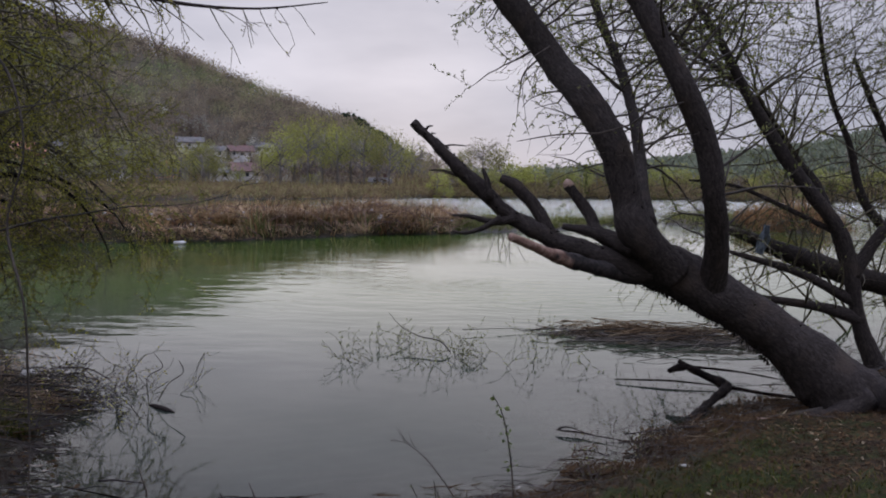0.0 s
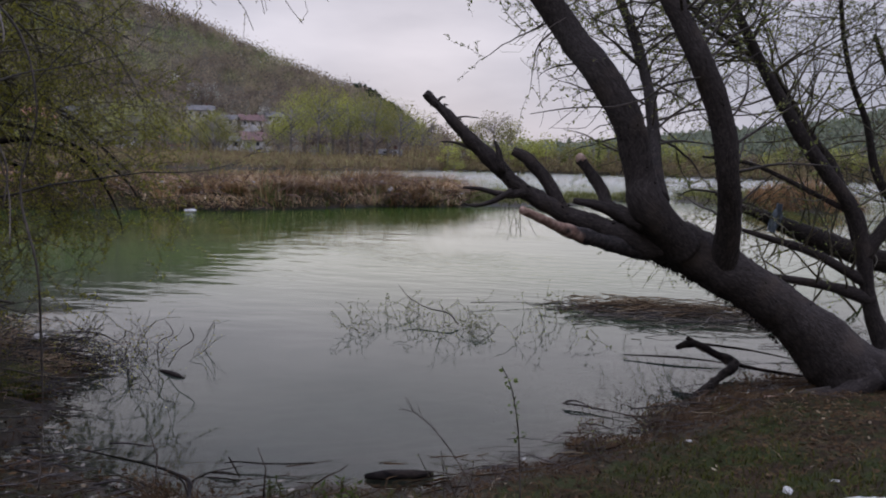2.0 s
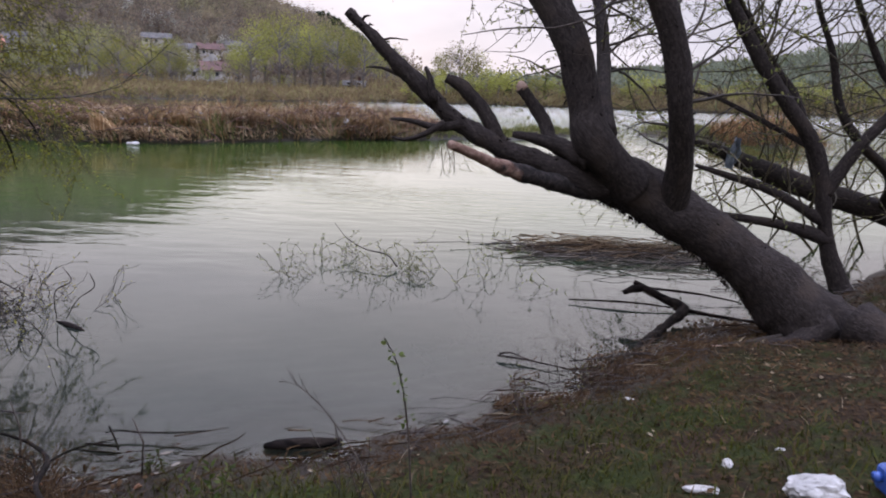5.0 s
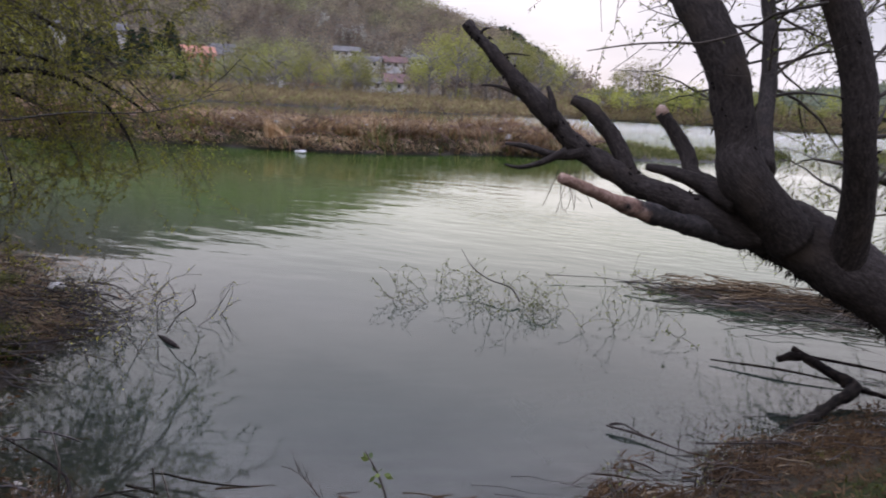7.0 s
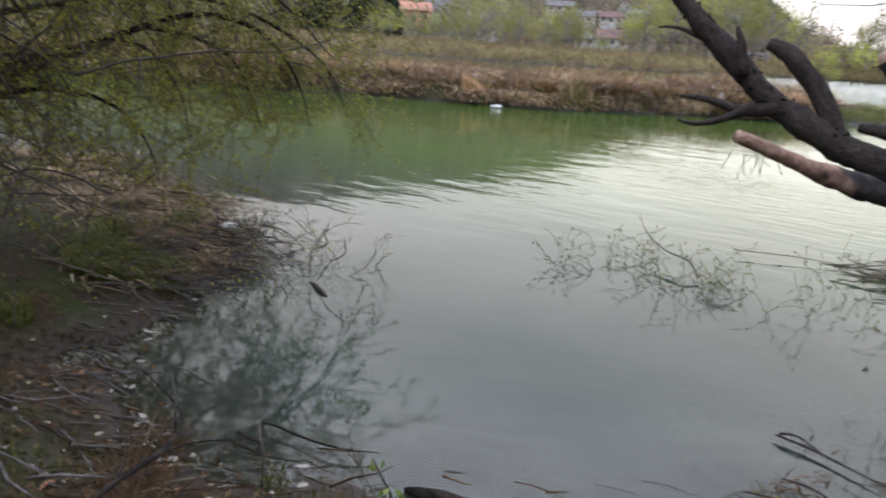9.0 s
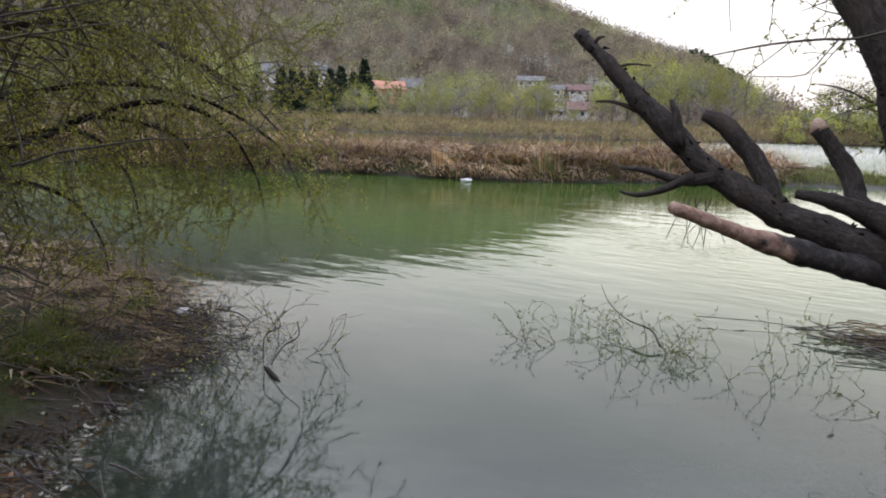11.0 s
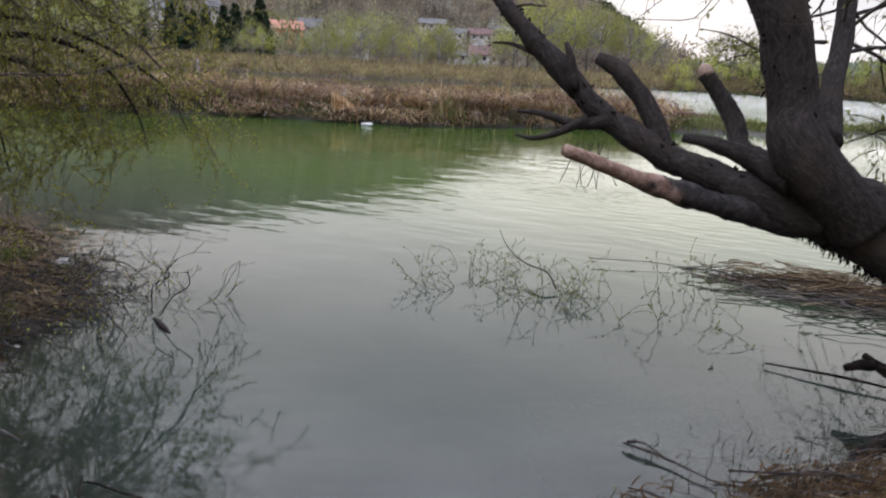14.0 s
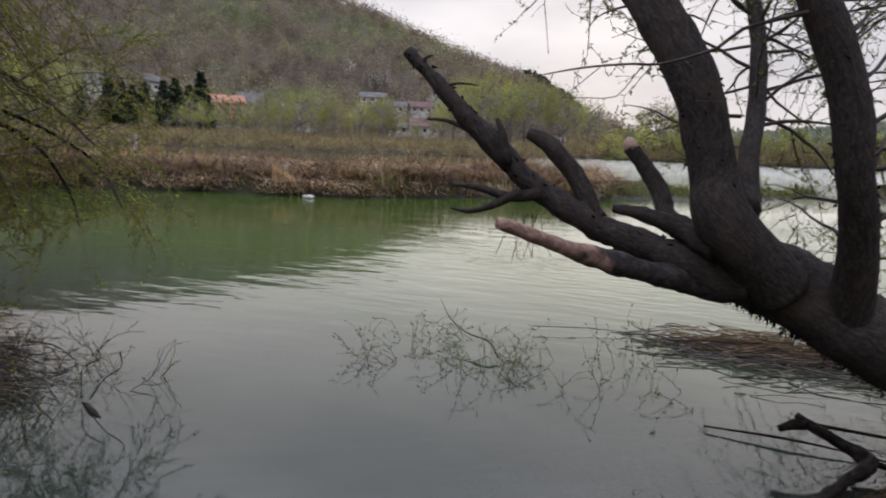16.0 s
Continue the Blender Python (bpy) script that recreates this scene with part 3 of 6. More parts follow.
def grid_sheet(name, mat, xs, ys, heights, attr=None, smooth_shade=True):
    nx, ny = len(xs), len(ys)
    X, Y = np.meshgrid(xs, ys)
    Z = heights(X, Y)
    co = np.stack([X, Y, Z], -1).reshape(-1, 3)
    i = np.arange(nx * ny).reshape(ny, nx)
    quads = np.stack([i[:-1, :-1], i[:-1, 1:], i[1:, 1:], i[1:, :-1]], -1).reshape(-1, 4)
    me = bpy.data.meshes.new(name)
    me.vertices.add(len(co)), me.loops.add(quads.size), me.polygons.add(len(quads))
    me.vertices.foreach_set("co", co.ravel())
    me.loops.foreach_set("vertex_index", quads.ravel())
    me.polygons.foreach_set("loop_start", np.arange(0, quads.size, 4))
    me.polygons.foreach_set("use_smooth", np.full(len(quads), smooth_shade))
    me.materials.append(mat)
    me.update(calc_edges=True)
    if attr:
        a = me.attributes.new(attr[0], "FLOAT", "POINT")
        a.data.foreach_set("value", attr[1](X, Y).ravel())
    return me


def spaced(n, small, reach, middle):
    """Coordinates that lie close together round the middle and far apart at the ends."""
    u = np.linspace(-1, 1, 2 * n + 1)
    lo, hi = 1.0, 20.0
    for _ in range(60):
        b = (lo + hi) / 2
        lo, hi = (b, hi) if reach / math.sinh(b) * b / n > small else (lo, b)
    return middle + reach / math.sinh(lo) * np.sinh(lo * u)


ground = solo("ground", grid_sheet("ground", SOIL, spaced(200, 0.06, 2600, 0.5), spaced(200, 0.06, 2600, 5.0), land),
              "muddy river bank with leaf litter, thin grass and wooded hills", "ground", kind="structure")
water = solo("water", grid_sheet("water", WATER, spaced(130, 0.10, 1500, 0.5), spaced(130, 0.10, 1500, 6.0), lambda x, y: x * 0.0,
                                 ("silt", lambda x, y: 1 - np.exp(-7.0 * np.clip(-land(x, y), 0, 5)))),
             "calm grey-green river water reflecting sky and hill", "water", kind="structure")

# ---- the leaning willow ----
willow = thing("willow_tree", "old leaning willow with dark bark and broken limbs over the water", "tree", (3.38, 6.6, 0.0))
TRUNK = [(3.62, 6.62, -0.25, 0.45), (3.42, 6.6, 0.1, 0.36), (3.03, 6.6, 0.49, 0.261), (2.53, 6.6, 0.86, 0.216), (2.03, 6.6, 1.15, 0.216), (1.68, 6.6, 1.33, 0.225), (1.32, 6.6, 1.43, 0.171)]
LIMB_L = [(1.76, 6.5, 1.29, 0.175), (1.43, 6.3, 1.64, 0.160), (1.33, 6.35, 1.9, 0.138), (1.27, 6.35, 2.13, 0.132), (1.19, 6.35, 2.43, 0.132), (0.94, 6.5, 2.84, 0.138), (0.68, 6.85, 3.2, 0.131), (0.34, 7.0, 3.7, 0.128), (-0.16, 7.1, 4.28, 0.113), (-0.7, 7.2, 4.9, 0.093), (-1.16, 7.3, 5.39, 0.044)]
LIMB_R = [(2.12, 6.5, 1.14, 0.125), (2.07, 6.2, 1.68, 0.102), (1.99, 6.05, 2.0, 0.095), (1.94, 6.02, 2.3, 0.094), (1.84, 6.0, 2.6, 0.094), (1.71, 5.98, 2.87, 0.092), (1.57, 6.05, 3.17, 0.09), (1.36, 6.2, 3.62, 0.093), (1.18, 6.3, 3.94, 0.085), (0.95, 6.4, 4.42, 0.067), (0.76, 6.6, 5.0, 0.029)]
SLIM = [(1.52, 6.4, 1.72, 0.084), (1.51, 6.75, 1.99, 0.067), (1.54, 7.25, 2.3, 0.06), (1.53, 7.65, 2.69, 0.058), (1.5, 8.0, 2.98, 0.06), (1.42, 8.4, 3.4, 0.057), (1.25, 8.7, 3.9, 0.052), (1.1, 8.9, 4.4, 0.04), (0.98, 9.2, 5.01, 0.021)]
BROKEN = [(1.55, 6.45, 1.3, 0.14), (1.35, 6.4, 1.35, 0.12), (1.06, 6.4, 1.45, 0.096), (0.8, 6.4, 1.53, 0.085), (0.56, 6.4, 1.64, 0.08), (0.32, 6.4, 1.77, 0.076), (0.09, 6.38, 1.96, 0.066), (-0.16, 6.37, 2.2, 0.058), (-0.4, 6.37, 2.43, 0.05), (-0.6, 6.38, 2.61, 0.04)]
PALE = [(1.6, 6.5, 1.25, 0.11), (1.3, 6.4, 1.29, 0.09), (1.16, 6.3, 1.32, 0.076), (0.93, 6.1, 1.39, 0.064), (0.71, 5.9, 1.47, 0.055), (0.51, 5.64, 1.57, 0.045), (0.345, 5.44, 1.655, 0.026)]
STUB_A = [(0.68, 6.43, 1.6, 0.065), (0.57, 6.48, 1.79, 0.053), (0.46, 6.5, 1.93, 0.05), (0.33, 6.5, 2.06, 0.046), (0.2, 6.5, 2.12, 0.034)]
STUB_B = [(1.4, 6.3, 1.5, 0.10), (1.11, 6.5, 1.62, 0.074), (1.03, 6.6, 1.76, 0.058), (0.93, 6.65, 1.92, 0.055), (0.82, 6.65, 2.06, 0.046)]
STUB_C = [(1.2, 6.45, 1.58, 0.056), (0.95, 6.45, 1.66, 0.047), (0.77, 6.4, 1.69, 0.03)]


def limb(name, ctrl, parent, mat=BARK, sides=16, lump=0.14, step=0.05, label=""):
    b = Build()
    pts, rad = curve_points(ctrl, step)
    b.tube(pts, rad, sides, lump, True, len(ctrl) * 1.7)
    return part(name, b.mesh(name, mat), parent, label)


limb("trunk", TRUNK, willow, sides=36, lump=0.16, step=0.03)
limb("limb", LIMB_L, willow, sides=28, lump=0.14, step=0.035)
limb("limb", LIMB_R, willow, sides=26, lump=0.13, step=0.035)
limb("branch", SLIM, willow, sides=10)
limb("broken_limb", BROKEN, willow, sides=18, lump=0.42, step=0.03, label="broken dead limb with splintered end")
limb("broken_branch", PALE, willow, STRIPPED, 16, 0.4, 0.025, label="snapped branch of bare pale wood")
limb("stub", STUB_A, willow, sides=14, lump=0.42, step=0.025)
limb("stub", STUB_B, willow, sides=14, lump=0.42, step=0.025)
limb("broken_end", [(0.835, 6.65, 2.045, 0.043), (0.81, 6.65, 2.08, 0.04), (0.785, 6.65, 2.1, 0.02)], willow, PALE_WOOD, 10, 0.3, 0.02, "splintered pale wood at a broken stub")
limb("stub", STUB_C, willow, sides=12, lump=0.45, step=0.025)
limb("stub", [(2.0, 6.55, 1.28, 0.075), (1.95, 6.6, 1.38, 0.06), (1.92, 6.59, 1.45, 0.03)], willow, sides=8, lump=0.25)
limb("stub", [(0.33, 6.36, 1.76, 0.05), (0.16, 6.33, 1.72, 0.034), (-0.06, 6.3, 1.77, 0.022), (-0.22, 6.28, 1.78, 0.01)], willow, sides=7)
limb("stub", [(0.22, 6.33, 1.76, 0.035), (0.04, 6.28, 1.66, 0.024), (-0.10, 6.25, 1.62, 0.016), (-0.2, 6.22, 1.64, 0.008)], willow, sides=7)
limb("stub", [(-0.14, 6.37, 2.12, 0.02), (-0.32, 6.36, 2.18, 0.013), (-0.44, 6.35, 2.18, 0.006)], willow, sides=6)
limb("stub", [(-0.38, 6.36, 2.37, 0.014), (-0.25, 6.35, 2.41, 0.009), (-0.1, 6.34, 2.4, 0.004)], willow, sides=6)
limb("stub", [(0.12, 6.3, 1.93, 0.04), (0.09, 6.3, 2.1, 0.028), (0.05, 6.3, 2.2, 0.012)], willow, sides=7)
limb("stub", [(-0.5, 6.37, 2.5, 0.02), (-0.46, 6.36, 2.57, 0.012), (-0.41, 6.35, 2.58, 0.005)], willow, sides=6)
rng = random.Random(5)
tuft = Build()
for k in range(260):
    # flakes and stub ends standing off the bark
    row = rng.choice([TRUNK[2:], LIMB_L[1:6], LIMB_R[1:5], BROKEN[1:], BROKEN[2:]])
    i = rng.randrange(len(row) - 1)
    a, b_, t = Vector(row[i][:3]), Vector(row[i + 1][:3]), rng.random()
    ax = (b_ - a).normalized()
    o = ax.cross(rand_dir(rng)).normalized()
    r = row[i][3] * (1 - t) + row[i + 1][3] * t
    p = a.lerp(b_, t) + o * r * 0.97
    tuft.tube([p, p + (o * 0.6 + ax * rng.uniform(-1, 1)) * rng.uniform(0.012, 0.045)], [rng.uniform(0.006, 0.014), 0.002], 4)
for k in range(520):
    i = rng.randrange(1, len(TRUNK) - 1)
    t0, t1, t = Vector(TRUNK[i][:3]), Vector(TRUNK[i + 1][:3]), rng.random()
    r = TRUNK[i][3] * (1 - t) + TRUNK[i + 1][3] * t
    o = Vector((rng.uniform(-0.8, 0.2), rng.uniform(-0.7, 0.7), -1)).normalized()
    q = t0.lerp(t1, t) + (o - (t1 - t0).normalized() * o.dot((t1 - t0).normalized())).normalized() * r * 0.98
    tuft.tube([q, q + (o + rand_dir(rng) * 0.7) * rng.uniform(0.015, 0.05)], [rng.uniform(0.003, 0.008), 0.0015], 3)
mass("loose_bark", tuft.mesh("bark_flakes", DARK_BARK), willow)
rng = random.Random(11)
wood, leaves = Build(), Build()


def bough(wood, leaves, rng, ctrl, a, b, count, length, level=2, droop=0.05, gap=0.05, size=0.035, spread=1.0, toward=None, fine=0.0022):
    """Side branches out of the stretch a to b (0 to 1) of a limb."""
    pts, rad = curve_points(ctrl, 0.1)
    for k in range(count):
        i = int((a + (b - a) * (k + rng.random()) / count) * (len(pts) - 2))
        ax = (pts[i + 1] - pts[i]).normalized()
        o = ax.cross(rand_dir(rng)).normalized()
        if toward is not None:
            o = (o * spread + Vector(toward)).normalized()
        grow(wood, leaves, rng, pts[i] + o * rad[i] * 0.8, ax * 0.35 + o, length * rng.uniform(0.6, 1.25), min(rad[i] * 0.3, 0.014), level, droop, gap, size, fine=fine)


bough(wood, leaves, rng, LIMB_L, 0.5, 0.72, 26, 1.2, 2, 0.05, 0.025, 0.042, 0.7, (0.5, 0.6, 0.1))
bough(wood, leaves, rng, LIMB_L, 0.66, 0.8, 3, 0.5, 2, 0.05, 0.03, 0.05, 0.7, (-0.2, 0.3, 0.4))
bough(wood, leaves, rng, LIMB_L, 0.76, 1.0, 16, 1.4, 2, 0.0, 0.03, 0.055, 0.8, (0.2, 0.6, 0.8))
bough(wood, leaves, rng, LIMB_R, 0.82, 1.0, 30, 1.5, 2, 0.03, 0.028, 0.042, 1.0, (0.4, 0.3, 0.3))
bough(wood, leaves, rng, LIMB_R, 0.5, 1.0, 34, 1.5, 2, 0.07, 0.03, 0.038, 1.0, (0.4, 0.45, 0.0))
bough(wood, leaves, rng, SLIM, 0.2, 1.0, 44, 1.1, 2, 0.04, 0.028, 0.038, 0.9, (0.25, 0.1, 0.0))
bough(wood, leaves, rng, LIMB_R, 0.12, 0.5, 12, 0.9, 2, 0.04, 0.05, 0.045, 0.8, (0.5, 0.9, 0.1))
bough(wood, leaves, rng, LIMB_L, 0.25, 0.5, 6, 0.9, 2, 0.02, 0.05, 0.045, 0.6, (0.2, 1.0, 0.2))
for p, d, l in (((1.45, 7.6, 2.3), (-0.95, 0.3, 0.0), 0.9), ((1.4, 7.4, 2.1), (-0.95, 0.3, 0.1), 0.8)):
    grow(wood, leaves, rng, Vector(p), Vector(d), l, 0.016, 2, 0.02, 0.035, 0.05, kids=4)
for ctrl in ([(1.7, 5.92, 2.74, 0.012), (1.41, 5.9, 2.66, 0.010), (1.3, 5.9, 2.57, 0.009), (1.03, 5.9, 2.49, 0.008), (0.89, 5.9, 2.49, 0.007), (0.64, 5.9, 2.47, 0.006), (0.36, 5.9, 2.42, 0.003)],
             [(0.95, 5.9, 2.49, 0.004), (0.9, 5.88, 2.42, 0.003), (0.82, 5.88, 2.32, 0.0028), (0.68, 5.88, 2.31, 0.0024), (0.54, 5.88, 2.31, 0.0016)],
             [(0.72, 5.9, 2.47, 0.003), (0.62, 5.88, 2.38, 0.0024), (0.52, 5.88, 2.3, 0.0016)],
             [(0.62, 6.2, 3.25, 0.005), (0.46, 6.0, 3.1, 0.004), (0.4, 5.92, 2.87, 0.003), (0.42, 5.9, 2.69, 0.0024), (0.44, 5.9, 2.54, 0.0014)]):
    pts, rad = curve_points(ctrl, 0.05)
    wood.tube(pts, rad, 5, cap=False)
    for q in range(2, len(pts) - 1, 3):
        if rng.random() < 0.55:
            grow(wood, leaves, rng, pts[q], rand_dir(rng) + Vector((-0.3, 0, -0.2)), rng.uniform(0.06, 0.2), 0.0022, 0, 0.05, 0.05, 0.026, seg=0.04, fine=0.0012)
mass("twig_tangle", wood.mesh("willow_twigs", TWIG), willow)
mass("crown", leaves.mesh("willow_leaves", WILLOW_LEAF), willow, "sparse small spring leaves")
wood, leaves = Build(), Build()
for k in range(7):
    grow(wood, leaves, rng, Vector((0.35 - 0.03 * k, 6.35, 1.62)), Vector((rng.uniform(-0.5, 0.3), -0.2, -0.8)), 0.28, 0.004, 1, 0.1, 0.03, 0.02)
mass("twig_tangle", wood.mesh("hanging_twigs", TWIG), willow)
limb("root", [(3.4, 6.4, 0.25, 0.16), (3.1, 6.25, 0.1, 0.08), (2.6, 6.2, 0.07, 0.035)], willow, sides=8)
limb("root", [(3.6, 6.3, 0.3, 0.2), (3.9, 5.95, 0.2, 0.10), (4.3, 5.7, 0.12, 0.04)], willow, sides=8)

# ---- the willow thicket behind it ----
second = thing("willow_tree", "slender dark willow with many crossing boughs at the shore", "tree", (4.5, 8.7, 0.0))
T2 = [(4.56, 8.7, -0.2, 0.137), (4.3, 8.7, 0.4, 0.092), (4.19, 8.7, 0.8, 0.086), (4.11, 8.7, 1.2, 0.086), (3.97, 8.7, 1.59, 0.08), (3.49, 8.7, 2.2, 0.079), (3.17, 8.7, 2.68, 0.069), (2.88, 8.7, 3.15, 0.059), (2.6, 8.7, 3.67, 0.047), (2.2, 8.8, 4.4, 0.036), (1.9, 8.9, 5.4, 0.024), (1.75, 9.0, 6.5, 0.008)]
T2_R = [(4.15, 8.7, 1.05, 0.083), (4.45, 8.75, 1.55, 0.064), (4.85, 8.8, 2.05, 0.055), (5.12, 8.85, 2.48, 0.045), (5.43, 8.9, 3.0, 0.04), (5.7, 9.0, 3.9, 0.03), (5.6, 9.0, 5.2, 0.018), (5.3, 8.9, 6.4, 0.006)]
T2_B = [(4.28, 8.7, 0.55, 0.087), (3.84, 8.7, 0.68, 0.06), (3.23, 8.7, 0.76, 0.04), (2.76, 8.7, 0.82, 0.02)]
T2_C = [(4.2, 8.7, 0.75, 0.067), (3.59, 8.7, 1.07, 0.053), (3.11, 8.7, 1.21, 0.04), (2.76, 8.7, 1.31, 0.02)]
T2_F = [(3.95, 8.7, 1.55, 0.032), (3.34, 8.9, 1.87, 0.028), (2.91, 9.1, 2.07, 0.024), (2.4, 9.3, 2.14, 0.014)]
T2_G = [(4.1, 8.8, 1.2, 0.06), (3.89, 9.1, 2.02, 0.051), (3.61, 9.2, 2.43, 0.045), (3.19, 9.2, 3.04, 0.037), (2.64, 9.2, 3.51, 0.03), (2.17, 9.2, 3.85, 0.022), (1.7, 9.1, 4.7, 0.015), (1.5, 9.0, 5.6, 0.006)]
for nm, c in (("limb", T2_G), ("trunk", T2), ("limb", T2_R), ("branch", T2_B), ("branch", T2_C), ("branch", T2_F)):
    limb(nm, c, second, sides=12)
wood, leaves = Build(), Build()
rng = random.Random(21)
for c, a, b, n, l in ((T2, 0.4, 1, 34, 1.6), (T2_R, 0.2, 1, 26, 1.5), (T2_B, 0.2, 1, 8, 0.7), (T2_C, 0.2, 1, 8, 0.7), (T2_F, 0.2, 1, 14, 1.1), (T2_G, 0.2, 1, 26, 1.5)):
    bough(wood, leaves, rng, c, a, b, n, l, 2, 0.02, 0.16, 0.045)
for c, a, n in ((T2, 0.55, 72), (T2_R, 0.5, 56), (T2_G, 0.55, 52)):
    # the leafy tops
    bough(wood, leaves, rng, c, a, 1.0, n, 1.3, 2, 0.03, 0.04, 0.036, fine=0.0026)
for k in range(46):
    # long whippy shoots crossing one another
    c, a = rng.choice(((T2, 0.25), (T2_R, 0.15), (T2_G, 0.2)))
    pts, rad = curve_points(c, 0.1)
    i = int((a + (0.75 - a) * rng.random()) * (len(pts) - 1))
    grow(wood, leaves, rng, pts[i], Vector((rng.uniform(-1.0, 0.9), rng.uniform(-0.5, 0.5), rng.uniform(0.15, 1.0))), rng.uniform(1.2, 2.6), rng.uniform(0.008, 0.017), 2, 0.0, 0.1, 0.034, seg=0.14, wild=0.14, kids=2.6)
mass("twig_tangle", wood.mesh("thicket_twigs", OLIVE_TWIG), second)
mass("crown", leaves.mesh("thicket_leaves", WILLOW_LEAF), second, "sparse small spring leaves")

third = thing("willow_tree", "low willow trunk leaning far out over the shallows", "tree", (7.5, 11.0, 0.2))
T3 = [(7.9, 11.2, -0.1, 0.255), (7.35, 11.0, 0.27, 0.215), (6.48, 10.66, 0.37, 0.173), (5.54, 10.32, 0.66, 0.154), (4.74, 9.98, 0.89, 0.149), (3.83, 9.64, 1.18, 0.123), (3.3, 9.38, 1.38, 0.085), (2.95, 9.2, 1.5, 0.051), (2.55, 9.05, 1.58, 0.017)]
T3_D = [(5.5, 10.25, 0.7, 0.074), (5.28, 9.7, 1.18, 0.067), (4.79, 9.5, 1.58, 0.058), (4.51, 9.5, 1.98, 0.048), (4.34, 9.5, 2.59, 0.039), (4.12, 9.5, 3.11, 0.033), (3.96, 9.5, 3.75, 0.026), (3.7, 9.3, 5.0, 0.016), (3.5, 9.1, 6.2, 0.006)]
T3_E = [(6.3, 10.6, 0.45, 0.081), (6.01, 10.2, 1.01, 0.071), (5.74, 10.0, 1.67, 0.06), (5.18, 10.0, 2.37, 0.05), (4.85, 10.0, 2.99, 0.04), (4.52, 10.0, 3.73, 0.025)]
for nm, c in (("trunk", T3), ("limb", T3_D), ("limb", T3_E)):
    limb(nm, c, third, sides=12)
wood, leaves = Build(), Build()
rng = random.Random(31)
for c, a, b, n, l in ((T3, 0.45, 1, 22, 1.2), (T3_D, 0.2, 1, 30, 1.6), (T3_E, 0.2, 1, 30, 1.6)):
    bough(wood, leaves, rng, c, a, b, n, l, 2, 0.0, 0.16, 0.045)
bough(wood, leaves, rng, T3_D, 0.5, 1.0, 60, 1.4, 2, 0.03, 0.04, 0.038)
for k in range(14):
    p = Vector((rng.uniform(4.5, 9.5), rng.uniform(10.8, 12.5), 0))
    p.z = z_at(p.x, p.y)
    grow(wood, leaves, rng, p, Vector((rng.uniform(-0.7, 0.2), -0.1, 1)), rng.uniform(2.2, 4.0), 0.022, 2, 0.0, 0.16, 0.04, wild=0.15, kids=2.4)
for k in range(45):
    # leafy shoots hanging from the low trunk's tip towards the water
    p = Vector((rng.uniform(1.7, 3.6), rng.uniform(8.9, 10.2), rng.uniform(0.8, 1.9)))
    grow(wood, leaves, rng, p, Vector((rng.uniform(-0.9, 0.1), rng.uniform(-0.3, 0.3), rng.uniform(-0.5, 0.1))), rng.uniform(0.5, 1.0), 0.006, 1, 0.12, 0.045, 0.035, seg=0.08, wild=0.2, kids=3)
mass("twig_tangle", wood.mesh("low_willow_twigs", OLIVE_TWIG), third)
mass("crown", leaves.mesh("low_willow_leaves", WILLOW_LEAF), third, "sparse small spring leaves")

# ---- the drooping willow of the bank's corner ----
corner = thing("willow_tree", "drooping willow with dense olive twigs hanging over the water", "tree", (-2.9, 2.85, 0.3))
C_TRUNK = [(-2.88, 2.75, 0.1, 0.3), (-2.92, 2.81, 0.3, 0.25), (-2.93, 2.82, 0.55, 0.17), (-2.97, 2.88, 1.1, 0.115), (-2.95, 2.95, 1.9, 0.11), (-3.12, 3.2, 2.8, 0.11), (-3.3, 3.5, 4.0, 0.09), (-3.3, 3.8, 5.2, 0.04)]
C_LOW = [(-2.95, 3.0, 1.8, 0.09), (-3.7, 3.8, 2.3, 0.075), (-4.6, 5.0, 2.65, 0.06), (-4.8, 6.1, 2.7, 0.045), (-4.5, 6.9, 2.35, 0.025), (-4.0, 7.3, 1.75, 0.008)]
C_MID = [(-3.1, 3.2, 2.7, 0.09), (-3.9, 4.5, 3.3, 0.07), (-4.5, 5.8, 3.7, 0.04), (-4.5, 6.6, 3.75, 0.02), (-4.4, 7.1, 3.6, 0.008)]
C_FAR = [(-3.2, 3.4, 3.0, 0.09), (-5.0, 4.8, 3.5, 0.07), (-6.7, 6.4, 3.6, 0.05), (-7.4, 7.7, 3.0, 0.03), (-7.6, 8.5, 2.2, 0.01)]
C_OVER = [(-3.1, 3.3, 3.15, 0.05), (-2.7, 3.9, 3.3, 0.035), (-2.2, 4.25, 3.28, 0.025), (-1.7, 4.3, 3.2, 0.016), (-1.25, 4.3, 3.17, 0.010), (-0.8, 4.3, 3.2, 0.004)]
C_LEFT = [(-3.0, 3.0, 2.0, 0.08), (-4.5, 3.8, 2.5, 0.06), (-5.9, 4.9, 2.8, 0.04), (-6.8, 5.9, 2.4, 0.018), (-7.3, 6.5, 1.8, 0.006)]
C_ARC_A = [(-3.9, 3.2, 1.5, 0.04), (-4.67, 4.48, 1.57, 0.029), (-4.62, 5.03, 1.75, 0.028), (-4.55, 5.53, 1.96, 0.026), (-4.36, 5.96, 2.09, 0.024), (-4.18, 6.34, 2.03, 0.019), (-3.98, 6.55, 1.81, 0.013), (-3.83, 6.68, 1.46, 0.008), (-3.76, 6.71, 1.16, 0.004)]
